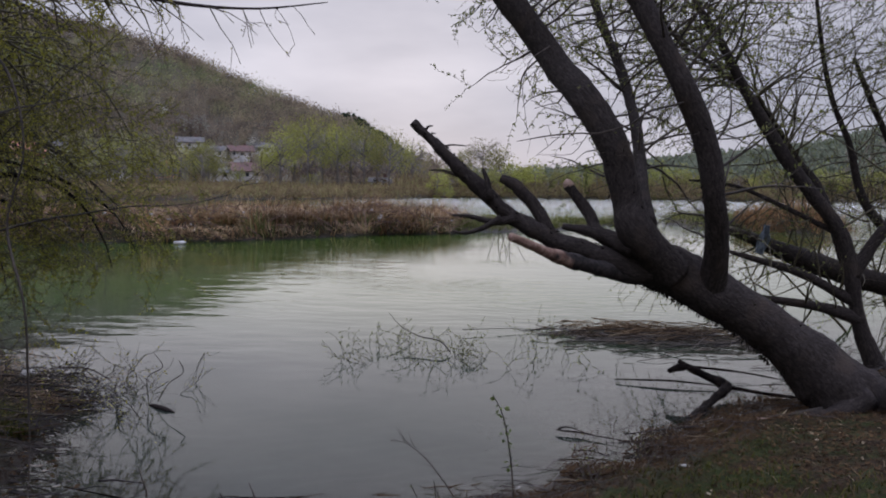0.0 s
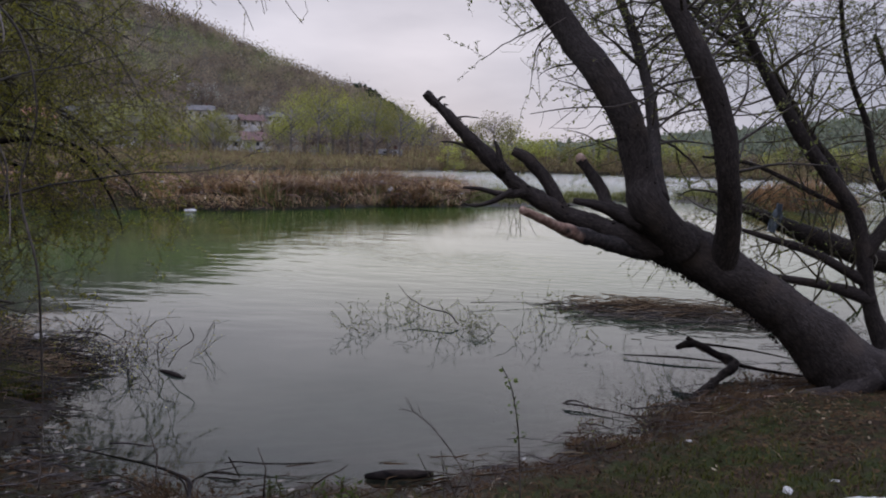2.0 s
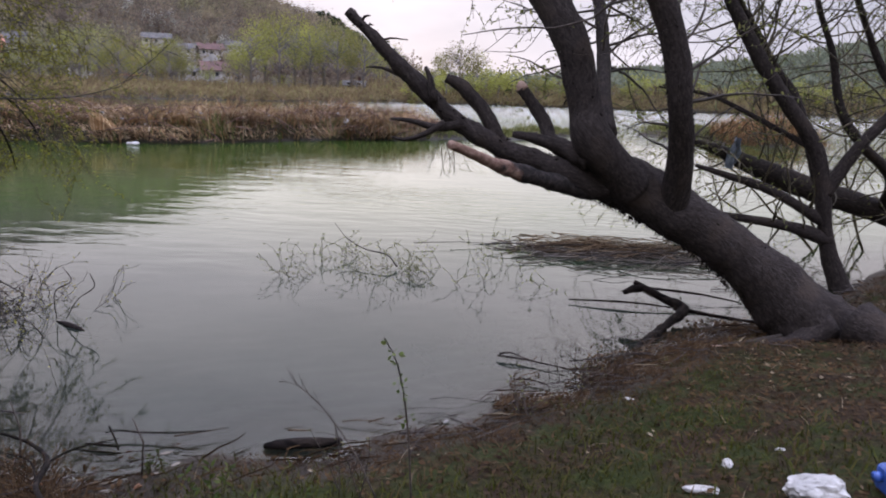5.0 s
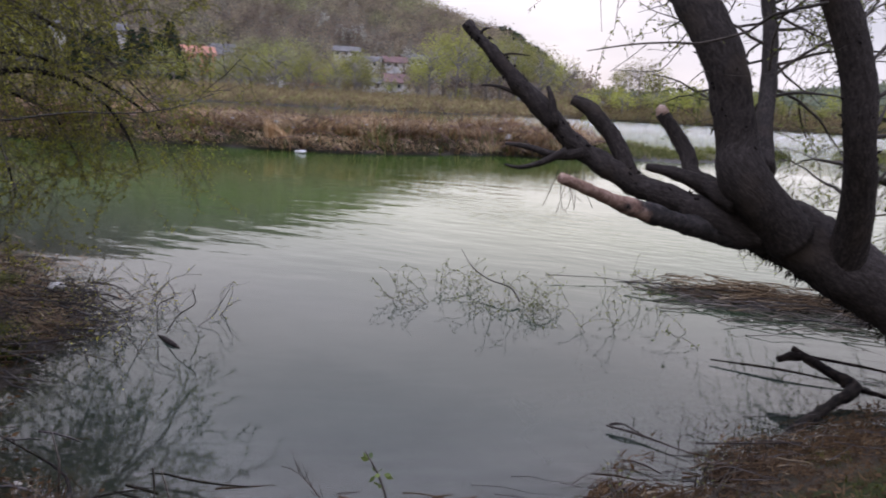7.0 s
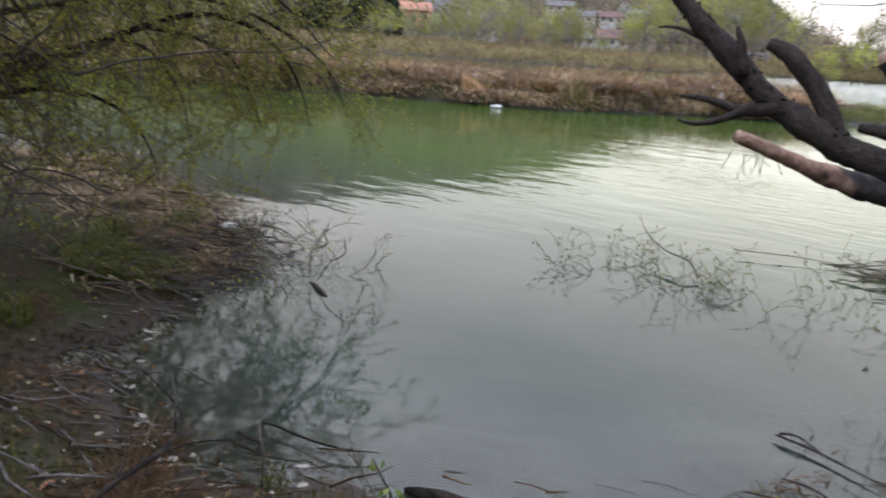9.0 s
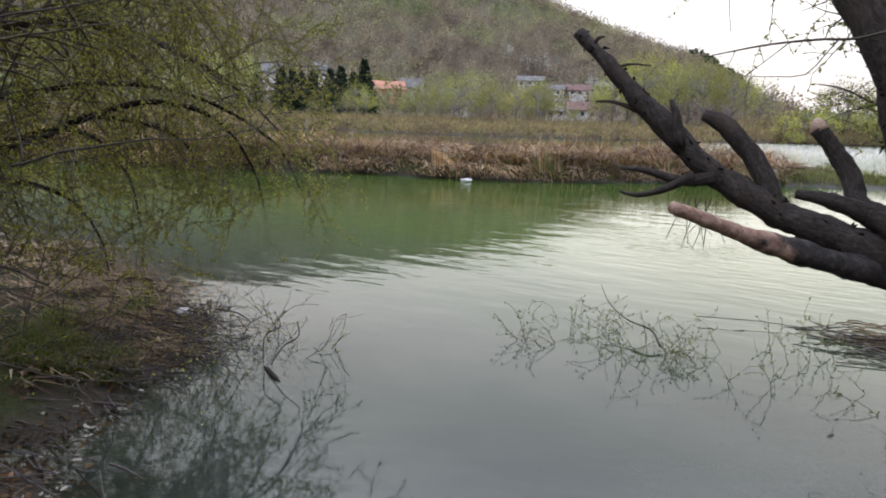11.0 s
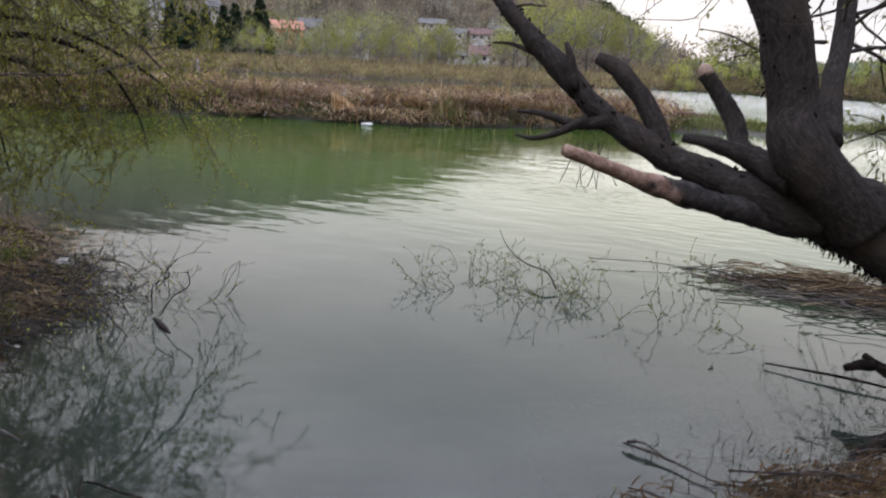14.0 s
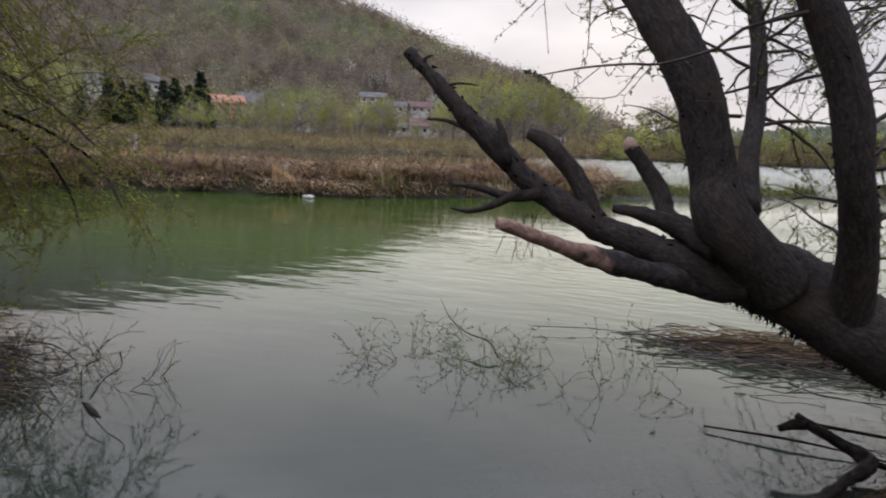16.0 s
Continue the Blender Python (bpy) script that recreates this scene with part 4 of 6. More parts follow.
C_ARC_B = [(-3.7, 3.3, 1.6, 0.03), (-4.39, 4.6, 1.72, 0.019), (-4.35, 5.1, 1.86, 0.017), (-4.25, 5.42, 1.75, 0.012), (-4.2, 5.63, 1.43, 0.01), (-4.13, 5.66, 1.06, 0.004)]
C_ARC_C = [(-4.0, 3.3, 1.2, 0.03), (-4.75, 4.51, 1.42, 0.02), (-4.72, 5.01, 1.42, 0.018), (-4.6, 5.36, 1.25, 0.013), (-4.46, 5.5, 0.94, 0.008), (-4.39, 5.52, 0.66, 0.004)]
C_ARC_D = [(-4.1, 3.4, 1.85, 0.03), (-4.84, 5.05, 2.11, 0.021), (-4.6, 5.8, 2.24, 0.019), (-4.4, 6.54, 2.14, 0.014), (-4.01, 7.09, 1.75, 0.011), (-3.79, 7.25, 1.28, 0.004)]
C_ARC_E = [(-4.55, 5.53, 1.96, 0.018), (-4.64, 6.09, 1.9, 0.016), (-4.58, 6.48, 1.73, 0.011), (-4.51, 6.68, 1.36, 0.009), (-4.42, 6.73, 1.04, 0.004)]
C_BASE = [(-2.9, 2.9, 0.9, 0.09), (-3.3, 3.0, 1.3, 0.06), (-3.8, 3.2, 1.5, 0.045), (-4.1, 3.4, 1.7, 0.035)]
limb("trunk", C_TRUNK, corner, DARK_BARK, 18, 0.3, 0.03)
ARCS = (C_ARC_A, C_ARC_B, C_ARC_C, C_ARC_D, C_ARC_E)
for c in (C_LOW, C_MID, C_FAR, C_OVER, C_LEFT, C_BASE):
    limb("bough", [(x, y, z, r * 0.75) for x, y, z, r in c], corner, sides=8)
for c in ARCS:
    limb("bough", [(x, y, z, r * 1.15) for x, y, z, r in c], corner, DARK_BARK, 8)
limb("stub", [(-2.98, 2.9, 1.24, 0.05), (-2.85, 2.9, 1.28, 0.045), (-2.66, 2.93, 1.34, 0.042), (-2.5, 2.95, 1.36, 0.03)], corner, DARK_BARK, sides=10, lump=0.3)
rng = random.Random(43)
for k in range(13):
    # gnarled roots spreading from the foot and diving into the mud
    a = radians(-75 + 165 * (k + rng.random()) / 13)
    r0, n = rng.uniform(0.012, 0.04), 7
    reach, h0 = rng.uniform(0.4, 0.8), rng.uniform(0.3, 0.5)
    c = []
    for q in range(n):
        t = q / (n - 1)
        w = a + rng.gauss(0, 0.3) * t
        x, y = -2.9 + (0.1 + reach * t) * math.cos(w), 2.8 + (0.1 + reach * t) * math.sin(w)
        g = max(z_at(x, y), 0.0)
        c.append((x, y, g + (h0 - g) * (1 - t) ** 1.7 + (rng.uniform(-0.03, 0.04) if 0 < t < 1 else 0) - 0.04 * t, r0 * (1.25 - t)))
    limb("root", c, corner, DARK_BARK, 8, 0.8, 0.025)
wood, leaves = Build(), Build()
rng = random.Random(41)
for c, a, b, n, l in ((C_LOW, 0.15, 1, 70, 1.4), (C_MID, 0.15, 1, 60, 1.6), (C_FAR, 0.2, 1, 56, 1.7), (C_LEFT, 0.15, 1, 56, 1.5)):
    bough(wood, leaves, rng, c, a, b, int(n * 1.2), l, 2, 0.12, 0.0165, 0.034, fine=0.003)
bough(wood, leaves, rng, C_TRUNK, 0.3, 1, 16, 1.2, 2, 0.05, 0.04, 0.045, 0.7, (-0.9, 0.2, 0.4), fine=0.0036)
for c in ARCS:
    bough(wood, leaves, rng, c, 0.2, 1, 44, 0.95, 2, 0.09, 0.0165, 0.034, fine=0.0032)
bough(wood, leaves, rng, C_OVER, 0.3, 1, 24, 0.34, 2, 0.12, 0.06, 0.022, 0.8, (0.1, 0.0, -0.9))
mass("twig_tangle", wood.mesh("crown_twigs", OLIVE_TWIG), corner)
wood = Build()
for k in range(85):
    # a thicket of fine shoots round the trunk
    p = Vector((rng.uniform(-4.2, -2.75), rng.uniform(2.6, 3.6), 0.3))
    grow(wood, leaves, rng, p, Vector((rng.uniform(-0.6, 0.1), rng.uniform(-0.2, 0.3), rng.uniform(0.5, 1.2))), rng.uniform(0.5, 1.7), 0.007, 2, 0.02, 0.2, 0.03, 0.1, 0.22, 2.4)
for k in range(32):
    # slanting dead boughs among the shoots
    p = Vector((rng.uniform(-4.3, -3.0), rng.uniform(3.0, 4.4), rng.uniform(0.3, 2.4)))
    grow(wood, leaves, rng, p, Vector((rng.uniform(-0.7, 0.9), rng.uniform(-0.2, 0.8), rng.uniform(-0.3, 0.9))), rng.uniform(0.8, 1.9), rng.uniform(0.006, 0.013), 2, 0.03, 0.2, 0.03, seg=0.12, wild=0.16, kids=2.8)
mass("twig_tangle", wood.mesh("corner_twigs", DARK_TWIG), corner)
mass("crown", leaves.mesh("corner_leaves", OLIVE_LEAF), corner, "haze of small olive-green leaves")
for x, y, top, low in ((-1.98, 2.95, 2.6, 0.3), (-2.4, 2.85, 3.0, 0.5), (-2.45, 2.7, 2.6, 0.3), (-2.55, 2.95, 2.9, 0.3), (-1.98, 2.75, 2.9, 1.75), (-1.93, 2.7, 3.0, 1.6), (-2.6, 2.75, 2.4, 0.3)):
    n = 6
    c = [(x - 0.25, y - 0.1, top + 0.25, 0.006)] + [(x + rng.uniform(-0.07, 0.07), y + rng.uniform(-0.07, 0.07), top + (low - top) * j / n, rng.uniform(0.003, 0.0075)) for j in range(n + 1)]
    limb("vine", c, corner, TWIG if low < 1 else BROWN_TWIG, 5, 0.2)

# ---- far trees ----
def crown_mesh(name, mat, rng, h, w, n, leaf, low=0.25, gaps=0.35):
    """Many small clumps of leaves on an uneven crown with gaps."""
    b = Build()
    lobes = []
    for _ in range(15):
        f = rng.uniform(low + 0.12, 0.9)
        s = math.sqrt(max(0.05, 1 - ((f - 0.55) / 0.42) ** 2)) * 0.36
        a = rng.uniform(0, 6.3)
        lobes.append((Vector((math.cos(a) * s * w, math.sin(a) * s * w, h * f)), w * rng.uniform(0.12, 0.24)))
    for k in range(n):
        c, r = rng.choice(lobes)
        p = c + rand_dir(rng) * r * rng.random() ** gaps
        p.z = c.z + (p.z - c.z) * 1.25
        d = rand_dir(rng)
        b.leaf(p, d, leaf * rng.uniform(0.6, 1.5), leaf * rng.uniform(0.25, 0.5), d.cross(rand_dir(rng)).normalized())
    return b.mesh(name, mat, False)


def bole_mesh(name, rng, h, w, mat=GREY_TWIG, twigs=14):
    b = Build()
    top = Vector((rng.uniform(-0.05, 0.05) * w, 0, h * 0.8))
    b.tube([Vector((0, 0, -0.4)), Vector((0, 0, h * 0.3)), top], [h * 0.026, h * 0.02, h * 0.006], 6)
    for k in range(twigs):
        f = rng.uniform(0.2, 0.75)
        a = rng.uniform(0, 6.3)
        s = Vector((0, 0, h * f))
        e = s + Vector((math.cos(a) * w * 0.42, math.sin(a) * w * 0.42, h * rng.uniform(0.1, 0.3)))
        b.tube([s, s.lerp(e, 0.5) + Vector((0, 0, h * 0.02)), e], [h * 0.009, h * 0.006, h * 0.002], 4, cap=False)
        for j in range(3):
            g = s.lerp(e, rng.uniform(0.4, 1))
            b.tube([g, g + Vector((rng.uniform(-1, 1), rng.uniform(-1, 1), rng.uniform(0.4, 1.4))) * h * 0.09], [h * 0.003, h * 0.001], 3, cap=False)
    return b.mesh(name, mat)


rng = random.Random(61)
KINDS = []
for k in range(9):
    h, w = (10, 8) if k < 4 else ((7, 6) if k < 7 else (9, 6))
    mat = FAR_GREEN if k < 5 else (FAR_BROWN if k < 7 else FAR_GREEN)
    n = (2000, 1900, 1700, 1800, 1500, 1100, 900, 520, 460)[k]
    KINDS.append((bole_mesh("bole", rng, h, w, twigs=22 if k < 7 else 26), crown_mesh("crown", mat, rng, h, w, n, 0.22 if k < 7 else 0.2, 0.3 if k < 5 else 0.25)))
# a sparse low one for the scrub of the far shore
KINDS.append((bole_mesh("bole", rng, 10, 8, twigs=6), crown_mesh("crown", FAR_GREEN, rng, 10, 8, 480, 0.5)))
BLOSSOM_CROWN = crown_mesh("crown", BLOSSOM, rng, 6, 5, 300, 0.4)
LABELS = ["willow in fresh yellow-green leaf on the far flat"] * 5 + ["budding brown shrub tree on the far flat"] * 2 + ["thin bare poplar with a few leaves"] * 2 + ["low willow scrub in fresh leaf along the far bank"]


def far_tree(k, x, y, s, turn, group="trees across the river", squash=1.0):
    ob = thing("tree", LABELS[k], "tree", group=group)
    local_part("bole", KINDS[k][0], ob)
    local_part("crown", KINDS[k][1], ob)
    ob.matrix_basis = pose(x, y, z_at(x, y), 0, 0, turn)
    ob.scale = (s, s, s * squash)
    return ob


# azimuth and distance of the houses, kept clear of the hill's trees on the river side
SITES = [(-20.9, 229), (-22.2, 231), (-18.0, 262), (-21.2, 271), (-19.7, 280), (-24.7, 275), (-22.9, 268), (-26.6, 239), (-29.5, 230), (-35.2, 244), (-33.4, 246), (-30.6, 246), (-43.5, 250), (-40.1, 262)]
# azimuth in degrees and distance from the corner of the bank, kind, size
ROWS = [(-28.4, 150, 0, 1.0), (-27.2, 142, 2, 0.8), (-25.4, 150, 2, 0.8), (-29.6, 140, 3, 0.9), (-38.0, 150, 2, 0.55), (-40.2, 148, 0, 0.5), (-23.9, 146, 1, 0.8), (-19.3, 150, 3, 0.62), (-18.4, 138, 0, 0.95), (-17.4, 150, 1, 1.15), (-16.4, 143, 3, 1.1), (-15.3, 150, 2, 1.2), (-14.2, 142, 0, 1.05), (-13.2, 150, 1, 1.1), (-12.2, 140, 3, 1.0), (-11.2, 148, 2, 1.0), (-10.3, 138, 3, 0.9), (-9.4, 140, 2, 0.75),
        (-8.0, 175, 8, 1.15), (-4.3, 150, 3, 0.82), (-3.2, 148, 1, 1.0), (-2.2, 155, 2, 0.85), (-8.6, 165, 7, 1.2), (-1.9, 180, 7, 1.15), (-31.0, 150, 1, 0.75), (-32.0, 160, 2, 0.8), (-46.0, 130, 1, 1.1), (-49.0, 120, 3, 1.1), (-53.0, 120, 0, 1.1), (-57.0, 110, 2, 1.1)]
for a, r, k, s in ROWS:
    far_tree(k, *bearing(a, r), s, rng.uniform(0, 360), squash=1.18 if -21 < a < -9 else 1.0)
for i in range(60):
    # the belt of trees between the flat and the houses
    a = -47 + 27 * (i + rng.random()) / 60
    if -36.2 < a < -34.0 or -22.4 < a < -20.4 or -43.6 < a < -38.2:
        continue
    far_tree(rng.choice((0, 1, 2, 3, 4, 7, 8)), *bearing(a, rng.uniform(150, 220)), rng.uniform(0.5, 0.85), rng.uniform(0, 360), squash=rng.uniform(1.0, 1.3))
for i in range(42):
    # garden trees that half hide the houses
    u, v = SITES[i % len(SITES)]
    far_tree(rng.choice((4, 7, 8, 2, 0)), *bearing(u + rng.choice((-1, 1)) * rng.uniform(0.25, 1.2), v - rng.uniform(7, 22)), rng.uniform(0.22, 0.46), rng.uniform(0, 360), squash=rng.uniform(1.0, 1.3))
for i in range(55):
    # brush and small trees on the far flat
    a = rng.uniform(-60, -8)
    r = rng.uniform(104, 200)
    if -23.4 < a < -18.6 or -37 < a < -32.6:
        a -= 8
    far_tree(rng.choice((4, 5, 7, 6, 8, 5, 7)), *bearing(a, r), rng.uniform(0.22, 0.42), rng.uniform(0, 360))
for i in range(95):
    # the line of willow scrub beyond the river
    a = -8 + 50 * (i + rng.random()) / 95
    r = 114 + rng.uniform(0, 10)
    y0 = float(far_shore(CX + r * math.sin(radians(a))))
    x = CX + (y0 + rng.uniform(4, 9)) * math.tan(radians(a))
    far_tree(rng.choice((9, 9, 5)), x, y0 + rng.uniform(1, 7), rng.uniform(0.34, 0.62), rng.uniform(0, 360), "scrub across the river", 0.85)


def woods(name, mat, rng, count, az, dist, size, leaf, per, label, slim=(0.25, 0.5), mid=0.55):
    """A wood on a slope, as one object."""
    b = Build()
    for k in range(count):
        a, r = radians(rng.uniform(*az)), math.sqrt(rng.uniform(dist[0] ** 2, dist[1] ** 2))
        x, y = CX + r * math.sin(a), CY + r * math.cos(a)
        z = z_at(x, y)
        if y < float(far_shore(x)) - 0.6 or z < 0.15:
            continue
        if name == "hill_woods" and any(abs(math.degrees(a) - u + 1.2) < 0.85 and v - 24 < r < v + 5 for u, v in SITES):
            continue
        h = rng.uniform(*size)
        w = h * rng.uniform(0.25, 0.42)
        for j in range(per):
            p = Vector((x, y, z + h * mid)) + Vector((rng.gauss(0, w * 0.5), rng.gauss(0, w * 0.5), rng.gauss(0, h * (0.22 if mid > 0.5 else 0.32))))
            d = (rand_dir(rng) + Vector((0, 0, 0.9))).normalized()
            b.leaf(p, d, leaf * rng.uniform(0.6, 1.5), leaf * rng.uniform(*slim), d.cross(rand_dir(rng)).normalized())
        b.tube([Vector((x, y, z - 0.3)), Vector((x + rng.uniform(-0.3, 0.3), y, z + h * 0.95))], [0.1, 0.03], 3, cap=False)
    return solo(name, b.mesh(name, mat, False), label, "woods", kind="stuff")


woods("hill_woods", WOODS, random.Random(71), 6400, (-72, -7.8), (205, 470), (6, 10.5), 0.8, 42, "bare and budding spring woods on a steep hillside")
woods("far_hill_woods", FAR_WOODS, random.Random(72), 3000, (-8, 45), (420, 830), (6, 9), 3.2, 12, "hazy green woods on a distant ridge")
woods("flat_scrub", SCRUB, random.Random(73), 3800, (-66, -6), (84, 175), (0.5, 1.6), 0.45, 18, "olive-brown leafless scrub on the far flat", (0.06, 0.16), 0.3)
woods("shore_scrub", SCRUB, random.Random(76), 2600, (-11, 42), (92, 140), (1.4, 3.2), 0.5, 20, "low brown and green scrub along the far river bank", (0.08, 0.2), 0.3)
b = Build()
rng = random.Random(78)
for k in range(3200):
    # brush right along the far shoreline
    x = rng.uniform(-100, 34)
    y = float(far_shore(x)) + rng.uniform(-0.8, 6.0)
    z = max(z_at(x, y), 0.0)
    h = rng.uniform(0.4, 1.0) if x < -8 else rng.uniform(0.7, 1.7)
    for j in range(16):
        p = Vector((x + rng.gauss(0, 0.45), y + rng.gauss(0, 0.45), z + h * rng.random() ** 0.8))
        d = (rand_dir(rng) + Vector((0, 0, 1.1))).normalized()
        b.leaf(p, d, rng.uniform(0.3, 0.6), rng.uniform(0.03, 0.09), d.cross(rand_dir(rng)).normalized())
solo("bank_brush", b.mesh("bank_brush", SCRUB, False), "tangled olive-brown brush hanging over the far shoreline", "shrub", kind="stuff")
b = Build()
rng = random.Random(74)
for k in range(24):
    a, r = radians(-14.9 + 4.6 * k / 24), 398 + rng.uniform(-14, 14)
    x, y = CX + r * math.sin(a), CY + r * math.cos(a)
    h = rng.uniform(7.5, 10)
    for j in range(170):
        f = rng.random()
        p = Vector((x, y, z_at(x, y) + h * f)) + Vector((rng.gauss(0, 1.6 * (1.05 - f)), rng.gauss(0, 1.6 * (1.05 - f)), 0))
        d = rand_dir(rng)
        b.leaf(p, d, 1.3, 0.5, d.cross(rand_dir(rng)).normalized())
solo("pine_grove", b.mesh("pine_grove", NEEDLES, False), "dark pine grove on the hill's shoulder", "woods", kind="stuff")
for a, r, s in ((-24.6, 290, 1.2), (-23.9, 292, 1.4), (-20.2, 280, 1.1), (-26.6, 300, 1.2), (-18.2, 285, 0.9), (-25.2, 296, 1.0)):
    ob = thing("blossom_tree", "small tree in white blossom on the hillside", "tree", group="blossoming trees")
    local_part("bole", KINDS[5][0], ob)
    local_part("crown", BLOSSOM_CROWN, ob)
    x, y = bearing(a, r)
    ob.matrix_basis = pose(x, y, z_at(x, y), 0, 0, a * 40)
    ob.scale = (s, s, s)


def spruce_mesh(rng, h):
    """A ragged cone of drooping boughs."""
    b = Build()
    for k in range(1900):
        f = rng.random() ** 1.35
        r = h * 0.15 * (1.02 - f) ** 0.85 * (1 + 0.18 * math.sin(f * 46)) * rng.uniform(0.25, 1.0)
        a = rng.uniform(0, 6.3)
        o = Vector((math.cos(a), math.sin(a), 0))
        d = (o + Vector((0, 0, rng.uniform(-0.9, 0.1))) + rand_dir(rng) * 0.4).normalized()
        b.leaf(o * r + Vector((0, 0, h * (0.03 + 0.95 * f))), d, rng.uniform(0.5, 0.95) * (1.15 - 0.6 * f), rng.uniform(0.12, 0.24), d.cross(rand_dir(rng)).normalized())
    return b.mesh("bough_mass", NEEDLES, False)


rng = random.Random(75)
SPRUCE = [spruce_mesh(rng, 12) for _ in range(3)]
SPRUCE_BOLE = bole_mesh("bole", rng, 12, 2, BARK, 2)
for i, (a, r, s) in enumerate(((-44.6, 190, 0.95), (-42.8, 185, 1.15), (-42.0, 190, 1.1), (-41.3, 186, 1.0), (-40.5, 180, 1.05), (-39.3, 190, 1.15), (-38.5, 186, 1.2), (-37.6, 192, 1.1), (-36.8, 184, 1.35))):
    ob = thing("spruce_tree", "dark green spruce in a row before the houses", "tree", group="row of spruces")
    local_part("bole", SPRUCE_BOLE, ob)
    local_part("crown", SPRUCE[i % 3], ob)
    x, y = bearing(a, r)
    ob.matrix_basis = pose(x, y, z_at(x, y), 0, 0, i * 50)
    ob.scale = (s * 1.4, s * 1.4, s * 0.86)


# ---- houses across the river ----
def box(b, x0, x1, y0, y1, z0, z1):
    i = len(b.v)
    b.v += [(x, y, z) for z in (z0, z1) for x, y in ((x0, y0), (x1, y0), (x1, y1), (x0, y1))]
    b.f += [tuple(i + k for k in f) for f in ((3, 2, 1, 0), (4, 5, 6, 7), (0, 1, 5, 4), (1, 2, 6, 5), (2, 3, 7, 6), (3, 0, 4, 7))]


def house(az, dist, w, d, h, wall_mat, roof_mat, label, turn=0, rise=2.2, lift=0.0):
    x, y = bearing(az, dist)
    ob = thing("house", label, "house", group="houses across the river")
    b = Build()
    box(b, -w / 2, w / 2, -d / 2, d / 2, -3, h)
    i = len(b.v)
    b.v += [(-w / 2, -d / 2, h), (-w / 2, d / 2, h), (-w / 2, 0, h + rise), (w / 2, -d / 2, h), (w / 2, d / 2, h), (w / 2, 0, h + rise)]
    b.f += [(i, i + 1, i + 2), (i + 3, i + 5, i + 4)]
    local_part("wall", b.mesh("wall", wall_mat, False), ob)
    r = Build()
    o, t = 0.5, 0.18
    for s in (-1, 1):
        i = len(r.v)
        e = d / 2 + o
        ze = h - rise * o / (d / 2)
        for dz in (0.02, t):
            r.v += [(-w / 2 - o, s * e, ze + dz), (w / 2 + o, s * e, ze + dz), (w / 2 + o, 0, h + rise + dz), (-w / 2 - o, 0, h + rise + dz)]
        r.f += [(i, i + 1, i + 2, i + 3), (i + 7, i + 6, i + 5, i + 4), (i, i + 4, i + 5, i + 1), (i + 1, i + 5, i + 6, i + 2), (i + 3, i + 7, i + 4, i), (i + 2, i + 6, i + 7, i + 3)]
    roof = local_part("roof", r.mesh("roof", roof_mat, False), ob)
    c = Build()
    box(c, w * 0.2, w * 0.2 + 0.6, 0.3, 0.9, h + rise * 0.5, h + rise + 0.9)
    part("chimney", c.mesh("chimney", ROOF_RED, False), roof)
    n = max(2, int(w / 2.6))
    for k in range(n):
        cx = -w / 2 + w * (k + 0.5) / n
        q = Build()
        box(q, cx - 0.55, cx + 0.55, -d / 2 - 0.05, -d / 2 + 0.02, h * 0.5, h * 0.5 + 1.25)
        win = local_part("window", q.mesh("window_frame", PLASTER, False), ob)
        q = Build()
        box(q, cx - 0.45, cx + 0.45, -d / 2 - 0.07, -d / 2 - 0.045, h * 0.5 + 0.1, h * 0.5 + 1.15)
        g = new("pane", q.mesh("pane", PANE, False))
        g.parent = win
    ob.matrix_basis = pose(x, y, z_at(x, y) + lift, 0, 0, turn - az)
    return ob


house(-20.9, 229, 8, 7, 3.6, PLASTER, ROOF_RED, "white house with a dark red-brown tiled roof", 12)
house(-22.2, 231, 9, 6, 2.8, PLASTER, ROOF_GREY, "low white house with a grey sheet roof", -6, 1.4)
house(-18.0, 262, 9, 6, 3.0, PLASTER, ROOF_GREY, "pale cottage with a grey roof among trees", 8, 1.4)
house(-21.2, 271, 8, 6, 3.2, PLASTER, ROOF_RED, "small white cottage up the slope", 14, 1.8)
house(-19.7, 280, 9, 6, 3.2, PLASTER, ROOF_GREY, "small grey-roofed cottage up the slope", -10, 1.6)
house(-24.7, 275, 9, 6, 3.2, PLASTER, ROOF_GREY, "weathered cottage high on the slope", 0, 1.6)
house(-22.9, 268, 7, 6, 3.0, PLASTER, ROOF_GREY, "pale cottage on the slope", -8, 1.6)
house(-26.6, 239, 9, 6, 3.2, PLASTER_ORANGE, ROOF_ORANGE, "orange cottage behind budding trees", 10, 1.8)
house(-29.5, 230, 7, 6, 3.4, PLASTER, ROOF_RED, "white cottage with a red roof behind willows", 0, 1.8)
house(-35.2, 244, 10, 7, 5.2, PLASTER_ORANGE, ROOF_ORANGE, "orange two-storey house beside the spruces", 10)
house(-33.4, 246, 7, 6, 5.4, PLASTER, ROOF_GREY, "pale house with a steep grey roof", -12, 2.8)
house(-30.6, 246, 8, 6, 3.8, PLASTER, ROOF_GREY, "pale house half hidden by trees", 0, 1.8)
house(-43.5, 250, 6, 6, 7.0, PLASTER, ROOF_GREY, "tall white house behind the spruces", 0, 2.6)
house(-40.1, 262, 4, 5, 5.0, PLASTER, ROOF_GREY, "white house behind the spruces", 0, 2.0)
house(-11.0, 150, 3.6, 3.0, 1.4, PLASTER, ROOF_GREY, "small white shed by the far shore", 0, 0.7)

